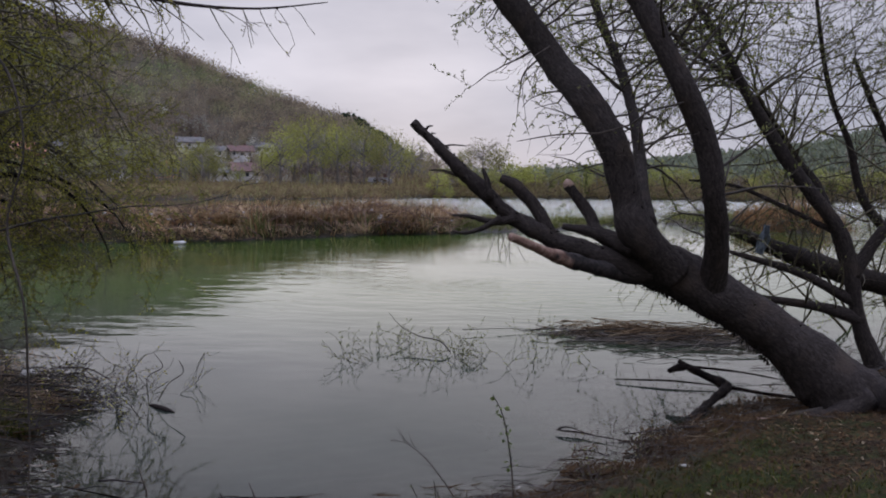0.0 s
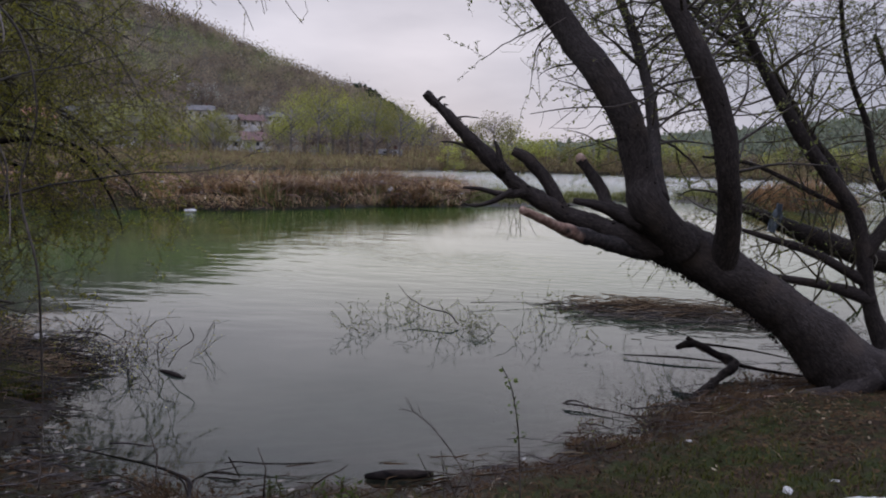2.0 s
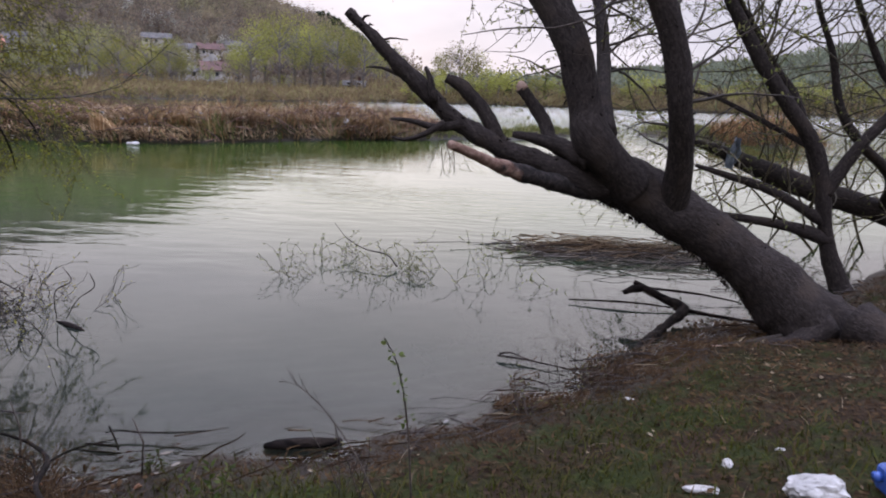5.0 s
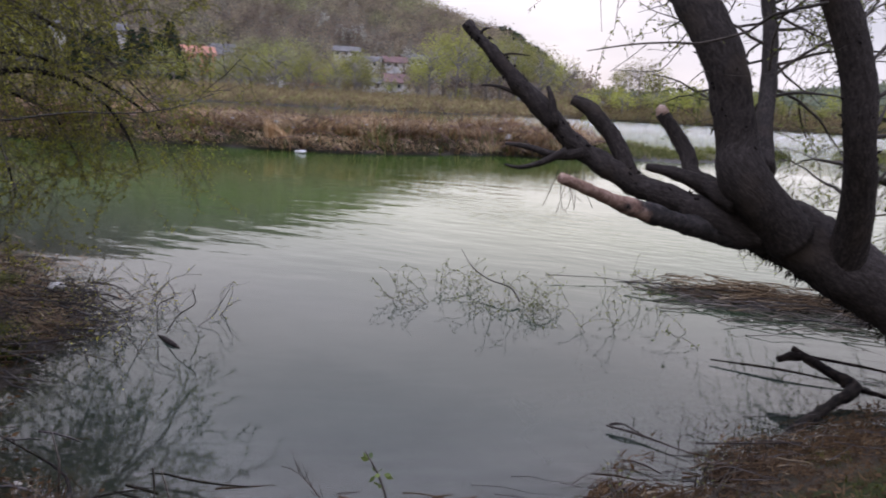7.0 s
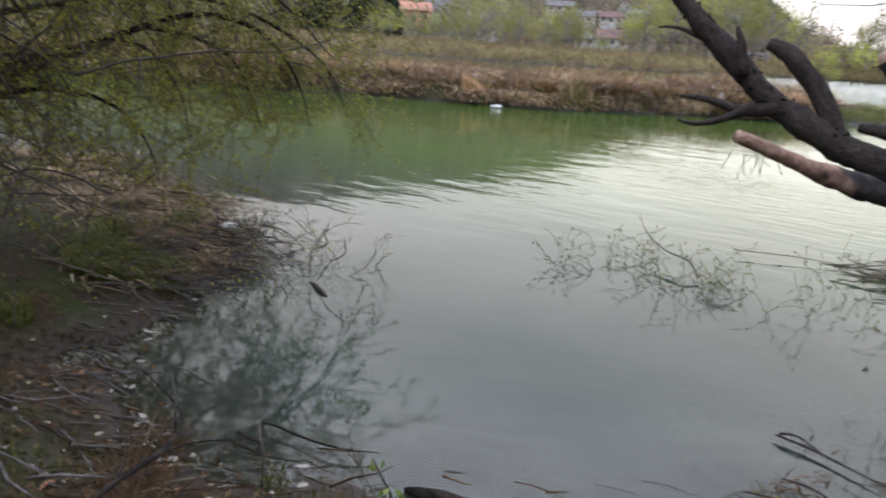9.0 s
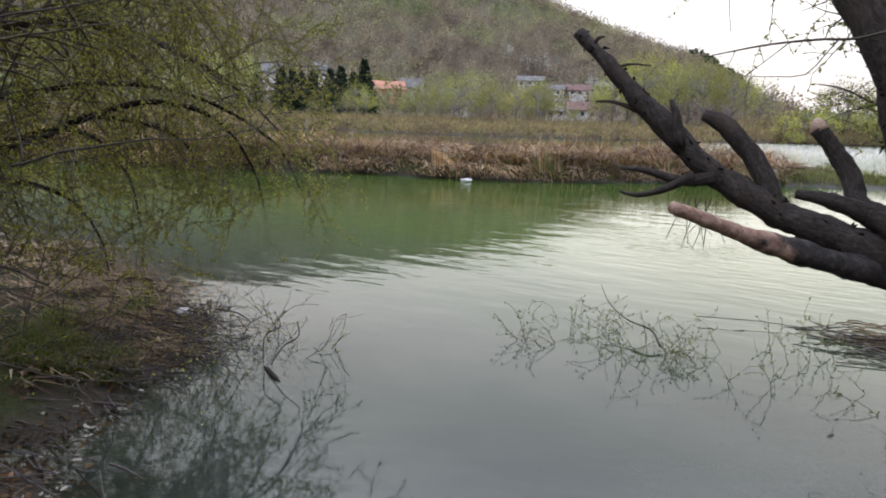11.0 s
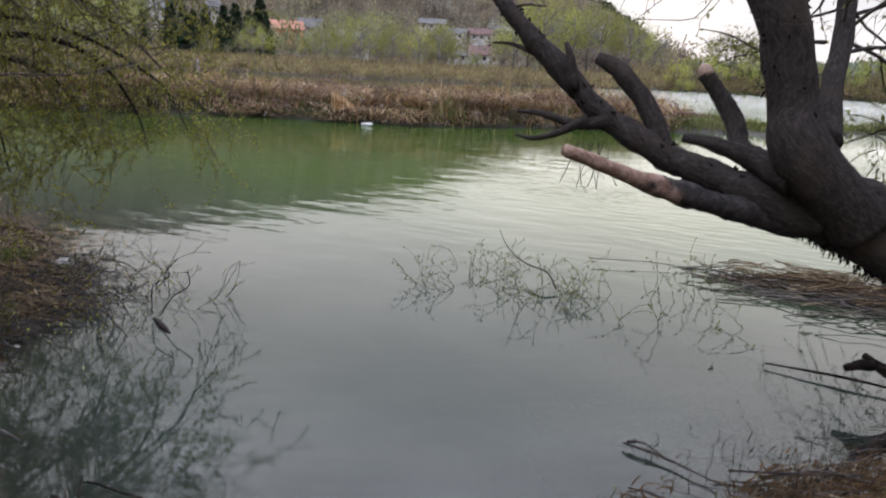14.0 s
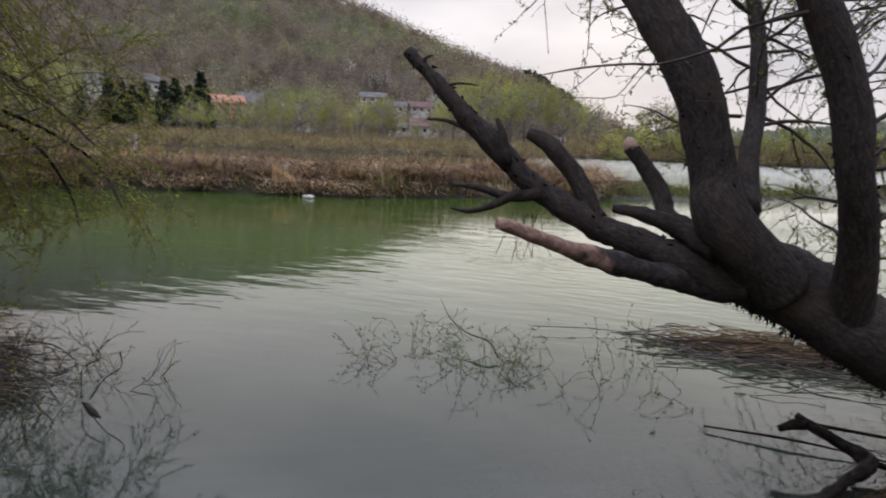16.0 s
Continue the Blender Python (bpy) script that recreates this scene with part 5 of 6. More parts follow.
# ---- the reed spit ----
def reed_field(name, mat, rng, count, xr, deep, height, width, label, lean=0.35, keep=None, gap=-0.25):
    b = Build()
    gen = np.random.RandomState(rng.randrange(10 ** 6))
    X = gen.uniform(*xr, count)
    Y = spit_front(X) + gen.uniform(*deep, count)
    Z = land(X, Y)
    for x, y, z in zip(X.tolist(), Y.tolist(), Z.tolist()):
        if z < 0.02 or (keep and not keep(x, y)):
            continue
        n = noise.noise(Vector((x * 0.5, y * 0.5, 3.0 + height)))
        if n < gap and rng.random() < 0.7:
            continue
        h = height * rng.uniform(0.4, 1.1) * (0.85 + 0.7 * n) * (1 + 0.5 * noise.noise(Vector((x * 1.7, y * 1.7, 8.0))))
        # neighbouring stalks lie the same way
        a = 9.0 * noise.noise(Vector((x * 0.55, y * 0.55, 21.0))) + rng.gauss(0, 0.45)
        l = lean * h * rng.uniform(0.1, 1.5)
        b.blade(Vector((x, y, z - 0.02)), Vector((math.cos(a) * l, math.sin(a) * l, 0)), h, width * rng.uniform(0.6, 1.6), h * rng.choice((0.0, 0.0, 0.1, 0.35)))
    return solo(name, b.mesh(name, mat, False), label, "reeds", kind="stuff")


tall = lambda x, y: x < -3.0
reed_field("reed_bed", DRY_REED, random.Random(81), 9000, (-36, -3.0), (0.8, 6.8), 0.85, 0.014, "dry russet reeds and flattened stalks on the spit", 1.7, tall)
reed_field("fallen_reeds", DRY_REED, random.Random(88), 30000, (-36, -2.8), (-0.5, 6.4), 0.52, 0.018, "broken russet reeds bent down over the spit", 2.2, tall)
reed_field("matted_reeds", DRIFT_REED, random.Random(188), 15000, (-36, -2.8), (-0.4, 6.4), 0.42, 0.024, "dark matted reed and drift in the hollows of the spit", 2.0, tall, 0.02)
reed_field("reed_bed", DRY_REED, random.Random(181), 9000, (-38, -3.8), (3.2, 7.2), 0.85, 0.016, "dense russet brush along the back of the spit", 1.1, tall, -0.4)
reed_field("spit_herbage", SEDGE, random.Random(189), 9000, (-36, -3.0), (0.2, 6.0), 0.5, 0.016, "fresh green shoots coming up through the dead reed", 1.0, tall, 0.12)
reed_field("reed_stalks", CANE, random.Random(82), 420, (-30, -3), (0.2, 6.0), 1.3, 0.010, "standing pale cane stalks among the reeds", 0.4)
reed_field("spit_sedge", SEDGE, random.Random(83), 14000, (-34, 5.4), (-0.35, 2.8), 0.42, 0.016, "green sedge along the water of the spit", 0.8, None, 0.0)
reed_field("low_sedge", SEDGE, random.Random(84), 8000, (-3.4, 5.6), (0.0, 9.0), 0.36, 0.018, "low green sedge on the spit's flat point", 0.5)
wood, leaves = Build(), Build()
rng = random.Random(89)
for k in range(110):
    x = rng.uniform(-30, -4)
    y = float(spit_front(x)) + rng.uniform(0.6, 5.5)
    for j in range(7):
        grow(wood, leaves, rng, Vector((x + rng.uniform(-0.2, 0.2), y, z_at(x, y))), Vector((rng.uniform(-0.6, 0.6), rng.uniform(-0.4, 0.4), 1)), rng.uniform(0.5, 1.05), 0.012, 1, 0.0, 0.09, 0.05, 0.15, 0.18, 3)
scrub = thing("spit_scrub", "russet leafless scrub growing among the reeds", "shrub", kind="stuff")
mass("twig_tangle", wood.mesh("scrub_twigs", RUSSET_TWIG), scrub)
mass("budding", leaves.mesh("scrub_buds", SEDGE), scrub)
b = Build()
rng = random.Random(85)
for k in range(420):
    # fallen branches and drift caught in the reeds
    x = rng.uniform(-26, -2.5)
    y = float(spit_front(x)) + rng.uniform(-0.1, 3.5)
    p = Vector((x, y, max(z_at(x, y), 0) + rng.uniform(0.05, 0.55)))
    d = Vector((rng.uniform(-1, 1), rng.uniform(-0.6, 0.6), rng.uniform(-0.15, 0.5)))
    l = rng.uniform(0.5, 1.9)
    b.tube([p, p + d * l * 0.5 + Vector((0, 0, 0.06)), p + d * l], [0.02, 0.014, 0.006], 4)
solo("spit_branches", b.mesh("spit_branches", RUSSET_TWIG), "pale dead branches tangled in the reeds", "branches", kind="stuff")
rng = random.Random(86)
LUMPS = []
for k in range(3):
    bm = bmesh.new()
    bmesh.ops.create_icosphere(bm, subdivisions=2, radius=1.0)
    for v in bm.verts:
        v.co *= 1 + 0.45 * noise.noise(v.co * 1.9 + Vector((k * 7, 0, 0)))
        v.co.z *= 0.6
    me = bpy.data.meshes.new("litter_lump")
    bm.to_mesh(me)
    bm.free()
    me.materials.append(WHITE_PLASTIC)
    LUMPS.append(me)


def lump(name, label, x, y, s, k=0, z=None, cat="litter", group="litter", mat=None):
    me = LUMPS[k % 3]
    if mat:
        me = me.copy()
        me.materials[0] = mat
    ob = solo(name, me, label, cat, group)
    ob.location = (x, y, (max(z_at(x, y), 0.0) if z is None else z) + s[2] * 0.35)
    ob.rotation_euler = (0, 0, k * 1.3)
    ob.scale = s
    return ob


lump("plastic_litter", "white plastic litter at the spit's waterline", -10.89, 22.45, (0.22, 0.12, 0.11), 0)
lump("plastic_litter", "pale plastic scrap caught in the reeds", -5.6, 28.5, (0.2, 0.1, 0.26), 1, 0.55)
for k in range(44):
    x = rng.uniform(-17, -3)
    y = float(spit_front(x)) + rng.uniform(0.0, 2.6)
    s = rng.uniform(0.025, 0.06)
    lump("plastic_litter", "small pale scrap of litter in the reeds", x, y, (s * 1.4, s, s), k, z_at(x, y) + rng.uniform(0, 0.5))
# a torn sheet of straw-coloured reed mat propped up in the reeds
b = Build()
for k in range(300):
    t = rng.random()
    b.blade(Vector((-12.4 + 0.75 * t, 22.75 + rng.uniform(0, 0.35), 0.38)), Vector((rng.gauss(-0.15, 0.1) - 0.2 * t, 0.1, 0)), (0.74 - 0.5 * t) * rng.uniform(0.7, 1.05), 0.022, rng.choice((0.0, 0.08)))
solo("reed_mat", b.mesh("reed_mat", DRY_REED, False), "leaning tuft of straw-coloured reed", "reeds")
post = Build()
post.tube([Vector((-18.2, 22.9, 0.2)), Vector((-18.1, 22.9, 1.0)), Vector((-18.15, 22.9, 1.75))], [0.05, 0.045, 0.04], 7, 0.2)
solo("stake", post.mesh("stake", GREY_TWIG), "pale wooden stake standing behind the reeds", "post")
b = Build()
rng = random.Random(87)
for k in range(4200):
    a, r = rng.uniform(0, 6.3), math.sqrt(rng.random())
    x, y = 11.2 + 4.6 * r * math.cos(a), 41 + 6.0 * r * math.sin(a)
    z = z_at(x, y)
    if z > 0.02:
        an = rng.uniform(0, 6.3)
        b.blade(Vector((x, y, z)), Vector((math.cos(an), math.sin(an), 0)) * 0.15, rng.uniform(0.15, 0.4), 0.016, 0)
solo("island_sedge", b.mesh("island_sedge", SEDGE, False), "green sedge on a low river island", "grass", kind="stuff")
b = Build()
for k in range(5200):
    a, r = rng.uniform(0, 6.3), math.sqrt(rng.random())
    x, y = 12.6 + 2.9 * r * math.cos(a), 36.8 + 1.6 * r * math.sin(a)
    an = rng.uniform(0, 6.3)
    b.blade(Vector((x, y, z_at(x, y) - 0.02)), Vector((math.cos(an), math.sin(an), 0)) * 0.4, rng.uniform(0.5, 1.45) * (1.15 - 0.5 * r), 0.014, rng.choice((0, 0.2)))
solo("island_reeds", b.mesh("island_reeds", DRY_REED, False), "russet dry reeds on the island", "reeds", kind="stuff")

# ---- driftwood in the shallows ----
rng = random.Random(91)


def stick_pile(name, label, rng, count, place, length, rad, mat, flat=0.06, direction=(1, 0.25), spread=0.5, kind="stuff"):
    b = Build()
    for k in range(count):
        x, y = place(rng)
        z = max(z_at(x, y), 0.0) + rng.uniform(-0.02, flat)
        d = Vector((direction[0] + rng.uniform(-spread, spread), direction[1] + rng.uniform(-spread, spread), rng.uniform(-0.06, 0.1))).normalized()
        l = rng.uniform(*length)
        p = Vector((x, y, z))
        pts = [p - d * l * 0.5, p - d * l * 0.15 + rand_dir(rng) * 0.045 * l, p + d * l * 0.2 + rand_dir(rng) * 0.045 * l, p + d * l * 0.5]
        r = rng.uniform(*rad)
        b.tube(pts, [r, r * 0.9, r * 0.7, r * 0.35], 5, 0.0)
    return solo(name, b.mesh(name, mat), label, "driftwood", kind=kind)


straw = Build()
rng = random.Random(303)
for k in range(15000):
    # broken stalks lying flat on the front of the spit
    x = rng.uniform(-24, -2.8)
    y = float(spit_front(x)) + rng.uniform(-0.25, 3.6)
    if noise.noise(Vector((x * 0.5, y * 0.8, 77.0))) < -0.2:
        continue
    a = rng.choice((0.0, math.pi)) + rng.gauss(0, 0.6)
    lay = Vector((math.cos(a), math.sin(a), 0)) * rng.uniform(0.25, 0.9)
    straw.blade(Vector((x, y, max(z_at(x, y), 0) + rng.uniform(0.05, 0.5))), lay, rng.uniform(0.02, 0.22), rng.uniform(0.006, 0.014), rng.uniform(0, 0.16))
solo("fallen_reeds", straw.mesh("straw", PALE_STRAW, False), "pale tan broken stalks lying flat over the spit", "reeds", kind="stuff")
stick_pile("driftwood_raft", "raft of dark drifted twigs and reed at the water", rng, 230, lambda r: (lambda x: (x, 9.85 + 0.14 * math.sin(x * 2.3) + r.gauss(0, 0.17 + 0.09 * x)))(0.75 + 3.6 * r.random() ** 0.75), (0.3, 1.3), (0.003, 0.010), BROWN_TWIG, 0.05, (1, 0.1), 0.75)
stick_pile("driftwood_raft", "matted russet reed lying on the drift", rng, 500, lambda r: (2.1 + r.gauss(0, 0.55), 10.05 + r.gauss(0, 0.22)), (0.15, 0.6), (0.003, 0.007), DRIFT_REED, 0.16, (1, 0.2), 0.8)
stick_pile("driftwood_raft", "long bare sticks lying across the drift", rng, 26, lambda r: (1.9 + r.gauss(0, 0.7), 9.8 + r.gauss(0, 0.32)), (0.8, 1.7), (0.005, 0.011), DEAD_WOOD, 0.08, (1, 0.15), 0.35)
stick_pile("floating_sticks", "scattered floating sticks near the drift", rng, 14, lambda r: (r.uniform(1.4, 4.4), r.uniform(7.4, 9.6)), (0.4, 1.3), (0.003, 0.006), DEAD_WOOD, 0.02, (1, 0.1), 0.25)
stick_pile("shore_sticks", "dark sticks washed up along the muddy shore", rng, 200, lambda r: (lambda x: (x, float(near_shore(x)) + r.gauss(0.0, 0.26)))(r.uniform(0.2, 4.8)), (0.1, 0.5), (0.0015, 0.005), DEAD_WOOD, 0.07, (1, 0.6), 0.9)
stick_pile("shore_sticks", "fine twigs and reed washed up on the bank's edge", rng, 230, lambda r: (lambda x: (x, float(near_shore(x)) + r.gauss(-0.1, 0.2)))(r.uniform(-2.2, 3.4)), (0.08, 0.4), (0.002, 0.006), LITTER, 0.05, (1, 0.6), 0.6)


def driftlog(name, label, ctrls, mat=BARK, cat="driftwood"):
    ob = thing(name, label, cat, ctrls[0][0][:3])
    for i, c in enumerate(ctrls):
        limb("log" if i == 0 else "branch", c, ob, mat, 12, 0.5 if c[0][3] > 0.02 else 0.25, 0.03)
    return ob


driftlog("forked_log", "crooked dead branch rising from the shallows", mat=DARK_BARK, ctrls=[
    [(1.87, 6.22, -0.05, 0.043), (2.05, 6.52, 0.0, 0.047), (2.25, 6.82, 0.06, 0.048), (2.41, 7.06, 0.12, 0.047), (2.24, 7.15, 0.19, 0.041), (2.08, 7.17, 0.26, 0.036), (1.97, 7.17, 0.33, 0.020)],
    [(2.04, 7.17, 0.28, 0.035), (1.95, 7.15, 0.26, 0.033), (1.87, 7.12, 0.23, 0.023)],
    [(2.34, 7.13, 0.11, 0.023), (2.75, 7.1, 0.06, 0.016), (3.2, 7.05, 0.03, 0.012)],
    [(2.1, 7.2, 0.27, 0.012), (2.6, 7.35, 0.2, 0.01), (3.0, 7.4, 0.13, 0.006)],
    [(1.4, 7.5, 0.03, 0.008), (2.0, 7.45, 0.05, 0.009), (2.6, 7.4, 0.02, 0.007)]])
driftlog("shore_pole", "long pale pole lying at the foot of the trunk", [[(2.5, 6.1, 0.1, 0.014), (2.9, 6.28, 0.13, 0.022), (3.5, 6.6, 0.17, 0.028), (4.2, 6.95, 0.2, 0.03)]], TWIG)
driftlog("broken_stick", "peeled white stick lying in the drift", [[(2.44, 6.1, 0.1, 0.007), (2.52, 6.05, 0.115, 0.014), (2.64, 6.04, 0.12, 0.012)]], PALE_WOOD)
driftlog("waterlogged_stick", "forked black stick at the shore", [[(0.74, 5.74, 0.03, 0.006), (0.95, 5.69, 0.03, 0.008), (1.28, 5.55, 0.03, 0.004)], [(0.76, 5.74, 0.04, 0.010), (0.84, 5.74, 0.06, 0.006), (0.98, 5.68, 0.035, 0.004)], [(1.3, 5.72, 0.03, 0.005), (1.6, 5.84, 0.04, 0.007), (1.95, 6.02, 0.04, 0.007)], [(0.86, 5.3, 0.02, 0.004), (1.0, 5.28, 0.03, 0.006), (1.12, 5.22, 0.02, 0.004)]])
driftlog("floating_snag", "dark snag floating with thin arching twigs", [[(-2.98, 5.93, -0.004, 0.004), (-2.88, 5.88, 0.008, 0.016), (-2.74, 5.8, 0.012, 0.02), (-2.62, 5.75, 0.0, 0.006)],
    [(-2.85, 5.88, 0.05, 0.004), (-2.78, 5.95, 0.2, 0.0035), (-2.66, 6.0, 0.30, 0.004), (-2.72, 6.05, 0.4, 0.003)], [(-2.95, 5.9, 0.04, 0.004), (-2.98, 5.95, 0.25, 0.0035), (-2.86, 6.0, 0.34, 0.004), (-2.95, 6.02, 0.46, 0.002)]])
driftlog("shore_log", "rotting dark log at the edge of the grass", [[(-0.53, 4.02, 0.015, 0.012), (-0.48, 4.03, 0.02, 0.024), (-0.33, 4.07, 0.025, 0.03), (-0.2, 4.1, 0.025, 0.027), (-0.11, 4.15, 0.02, 0.014)]], DARK_BARK)
driftlog("shore_stick", "bent dark stick lying over the shallows", [[(-1.46, 4.0, 0.03, 0.0026), (-1.38, 4.01, 0.045, 0.0039), (-1.24, 4.02, 0.04, 0.0052), (-1.05, 4.03, 0.05, 0.00455), (-0.89, 4.07, 0.055, 0.0026)], [(-1.42, 3.98, 0.08, 0.00455), (-1.33, 3.88, 0.05, 0.0052), (-1.27, 3.8, 0.04, 0.00325)], [(-1.5, 3.87, 0.02, 0.00455), (-1.4, 3.86, 0.03, 0.0078), (-1.3, 3.87, 0.02, 0.00455)], [(-1.52, 3.8, 0.02, 0.0026), (-1.4, 3.78, 0.03, 0.00455), (-1.26, 3.8, 0.02, 0.0026)]], DARK_BARK)
driftlog("fallen_branch", "twisted fallen branch sloping into the water", [[(-0.86, 2.55, 0.42, 0.0056), (-0.98, 2.72, 0.38, 0.0091), (-1.2, 3.0, 0.28, 0.0112), (-1.36, 3.32, 0.21, 0.0119), (-1.6, 3.6, 0.12, 0.0091), (-1.9, 3.8, 0.07, 0.007), (-2.5, 3.98, 0.05, 0.0035)], [(-1.36, 3.3, 0.21, 0.0063), (-1.33, 3.5, 0.19, 0.0042), (-1.22, 3.72, 0.15, 0.0021)], [(-1.2, 3.0, 0.28, 0.0056), (-1.32, 3.14, 0.31, 0.0042), (-1.52, 3.22, 0.3, 0.0021)]], DARK_BARK)
b = Build()
for k in range(5200):
    x = rng.uniform(0.75, 3.6)
    y = float(near_shore(x)) + rng.gauss(0.02, 0.22)
    if noise.noise(Vector((x * 2.1, y * 2.1, 31.0))) < -0.12:
        continue
    a = rng.gauss(0.5, 0.8)
    l = rng.uniform(0.03, 0.16)
    b.blade(Vector((x, y, max(z_at(x, y), 0) + rng.uniform(-0.01, 0.03))), Vector((math.cos(a), math.sin(a), 0)) * l, rng.uniform(0.006, 0.03), rng.uniform(0.003, 0.008), 0.003)
solo("shore_debris", b.mesh("shore_debris", LITTER, False), "dark wet leaves and broken reed washed up at the shore", "debris", kind="stuff")
# brush standing in the water by the corner
wood, leaves = Build(), Build()
rng = random.Random(95)
for k in range(360):
    p = Vector((rng.uniform(-5.4, -2.8), rng.uniform(4.2, 6.7), -0.02))
    if p.x > -3.0 and p.y < 4.9 or rng.random() < (p.x + 4.6) * 0.26:
        continue
    grow(wood, leaves, rng, p, Vector((rng.uniform(-1, 0.7), rng.uniform(-0.6, 0.6), rng.uniform(0.05, 0.6))), rng.uniform(0.25, 0.75), rng.uniform(0.0025, 0.005), 1, 0.1, 0.09, 0.025, seg=0.06, wild=0.36, kids=4.0)
for k in range(62):
    # long dead boughs reaching out flat over the water
    p = Vector((rng.uniform(-5.0, -3.85), rng.uniform(4.4, 6.6), rng.uniform(0.02, 0.16)))
    grow(wood, leaves, rng, p, Vector((1, rng.uniform(-0.6, 0.5), rng.uniform(-0.02, 0.16))), rng.uniform(0.5, 1.0), rng.uniform(0.006, 0.012), 2, 0.02, 0.12, 0.025, seg=0.09, wild=0.24, kids=4.0, fine=0.0026)
brush = thing("sunken_brush", "tangle of drowned twigs standing in the water", "branches", (-3.6, 5.4, 0.0), kind="stuff")
mass("twig_tangle", wood.mesh("brush_twigs", DEAD_WOOD), brush)
mass("budding", leaves.mesh("brush_buds", OLIVE_LEAF), brush)
stick_pile("corner_drift", "drift of sticks and reed in the corner of the bank", rng, 220, lambda r: (lambda x: (x, float(near_shore(x)) + r.gauss(-0.15, 0.3)))(r.uniform(-6.5, -1.4)), (0.12, 0.6), (0.003, 0.009), DEAD_WOOD, 0.06, (1, 0.2), 0.7)
stick_pile("corner_drift", "pale drifted reed along the corner's shore", rng, 300, lambda r: (lambda x: (x, float(near_shore(x)) + r.gauss(-0.1, 0.25)))(r.uniform(-9, -3.3)), (0.1, 0.5), (0.003, 0.008), LITTER, 0.1, (1, 0.2), 0.7)
b = Build()
for k in range(8000):
    x = rng.uniform(-9.5, -3.6)
    y = float(near_shore(x)) - 0.45 + rng.gauss(0, 0.5)
    if noise.noise(Vector((x * 1.4, y * 1.4, 12.0))) < -0.15:
        continue
    a = rng.uniform(0, 6.3)
    l = rng.uniform(0.15, 0.5)
    b.blade(Vector((x, y, max(z_at(x, y), 0) + rng.uniform(0.0, 0.07))), Vector((math.cos(a), math.sin(a) * 0.6, 0)) * l, rng.uniform(0.008, 0.05), rng.uniform(0.004, 0.011), 0.004)
solo("drifted_reed", b.mesh("drifted_reed", DRIFT_REED, False), "brown reed heaped along the corner of the bank", "reeds", kind="stuff")
# twigs just under the surface by the forked log, imitating the crown's green reflection
wood, leaves = Build(), Build()
rng = random.Random(97)
for k in range(150):
    p = Vector((rng.gauss(1.35, 0.5), rng.gauss(6.75, 0.55), rng.uniform(-0.09, -0.02)))
    bed = z_at(p.x, p.y)
    if bed > -0.05:
        continue
    p.z = max(p.z, bed)
    grow(wood, leaves, rng, p, Vector((rng.uniform(-1, 1), rng.uniform(-1, 1), rng.uniform(-0.05, 0.07))), rng.uniform(0.25, 0.6), 0.005, 1, 0.03, 0.03, 0.045, seg=0.07, wild=0.3, kids=4)
for m in (wood, leaves):
    m.v = [(x, y, min(z, -0.015)) for x, y, z in m.v]
stubs = Build()
for k in range(70):
    # stem ends added in the shallows, imitating dark dashes of the crown's rippled reflection
    x, y = rng.uniform(0.9, 2.1), rng.gauss(5.75, 0.3)
    bed = z_at(x, y)
    if bed > 0.0:
        continue
    h = rng.uniform(0.03, 0.15)
    q = Vector((x, y, -0.03))
    stubs.tube([q, q + Vector((rng.gauss(0, 0.012), rng.gauss(0, 0.012), 0.03 + h * 0.6)), q + Vector((rng.gauss(0, 0.03), rng.gauss(0, 0.03), 0.03 + h))], [0.003, 0.0026, 0.0014], 4)
solo("reflection_dashes", stubs.mesh("reflection_dashes", DARK_TWIG), "short dark stems added in the shallows for the crown's broken reflection", "stick", kind="stuff")
weed = thing("reflection_twigs", "leafy twigs under the water standing in for the willow crown's reflection", "branches", (1.35, 6.75, -0.1))
mass("twig_tangle", wood.mesh("reflection_stems", DEAD_WOOD), weed)
mass("weed", leaves.mesh("weed", GRASS), weed, "dark green leaves standing in for the reflected crown")
# the twig spray lying half in the water
wood, leaves = Build(), Build()
rng = random.Random(96)
SPRAY = [(-0.47, 8.42, 0.04, 0.012), (-0.62, 8.6, 0.13, 0.010), (-0.9, 8.75, 0.15, 0.008), (-1.18, 9.0, 0.22, 0.006), (-1.4, 9.3, 0.34, 0.003)]
pts, rad = curve_points(SPRAY, 0.06)
wood.tube(pts, rad, 5)
for k in range(58):
    p = Vector((rng.uniform(-1.7, 0.1), rng.uniform(7.75, 9.1), -0.01))
    grow(wood, leaves, rng, p, Vector((rng.uniform(-1.0, 0.6), rng.uniform(-0.3, 0.4), rng.uniform(0.2, 0.9))), rng.uniform(0.2, 0.52), 0.0027, 1, 0.07, 0.035, 0.028, seg=0.06, wild=0.28, kids=5, fine=0.0016)
for k in range(20):
    p = Vector((rng.uniform(0.1, 1.5), rng.uniform(7.8, 9.7), -0.01))
    grow(wood, leaves, rng, p, Vector((rng.uniform(-1.0, 0.6), rng.uniform(-0.3, 0.4), rng.uniform(0.3, 0.9))), rng.uniform(0.2, 0.5), 0.0026, 1, 0.08, 0.04, 0.03, seg=0.06, wild=0.28, kids=5, fine=0.0016)
spray = thing("drowned_branch", "drowned branch whose budding twigs rise from the water", "branches", (-0.38, 8.62, 0.0))
mass("twig_tangle", wood.mesh("spray_twigs", TWIG), spray)
mass("budding", leaves.mesh("spray_buds", WILLOW_LEAF), spray)

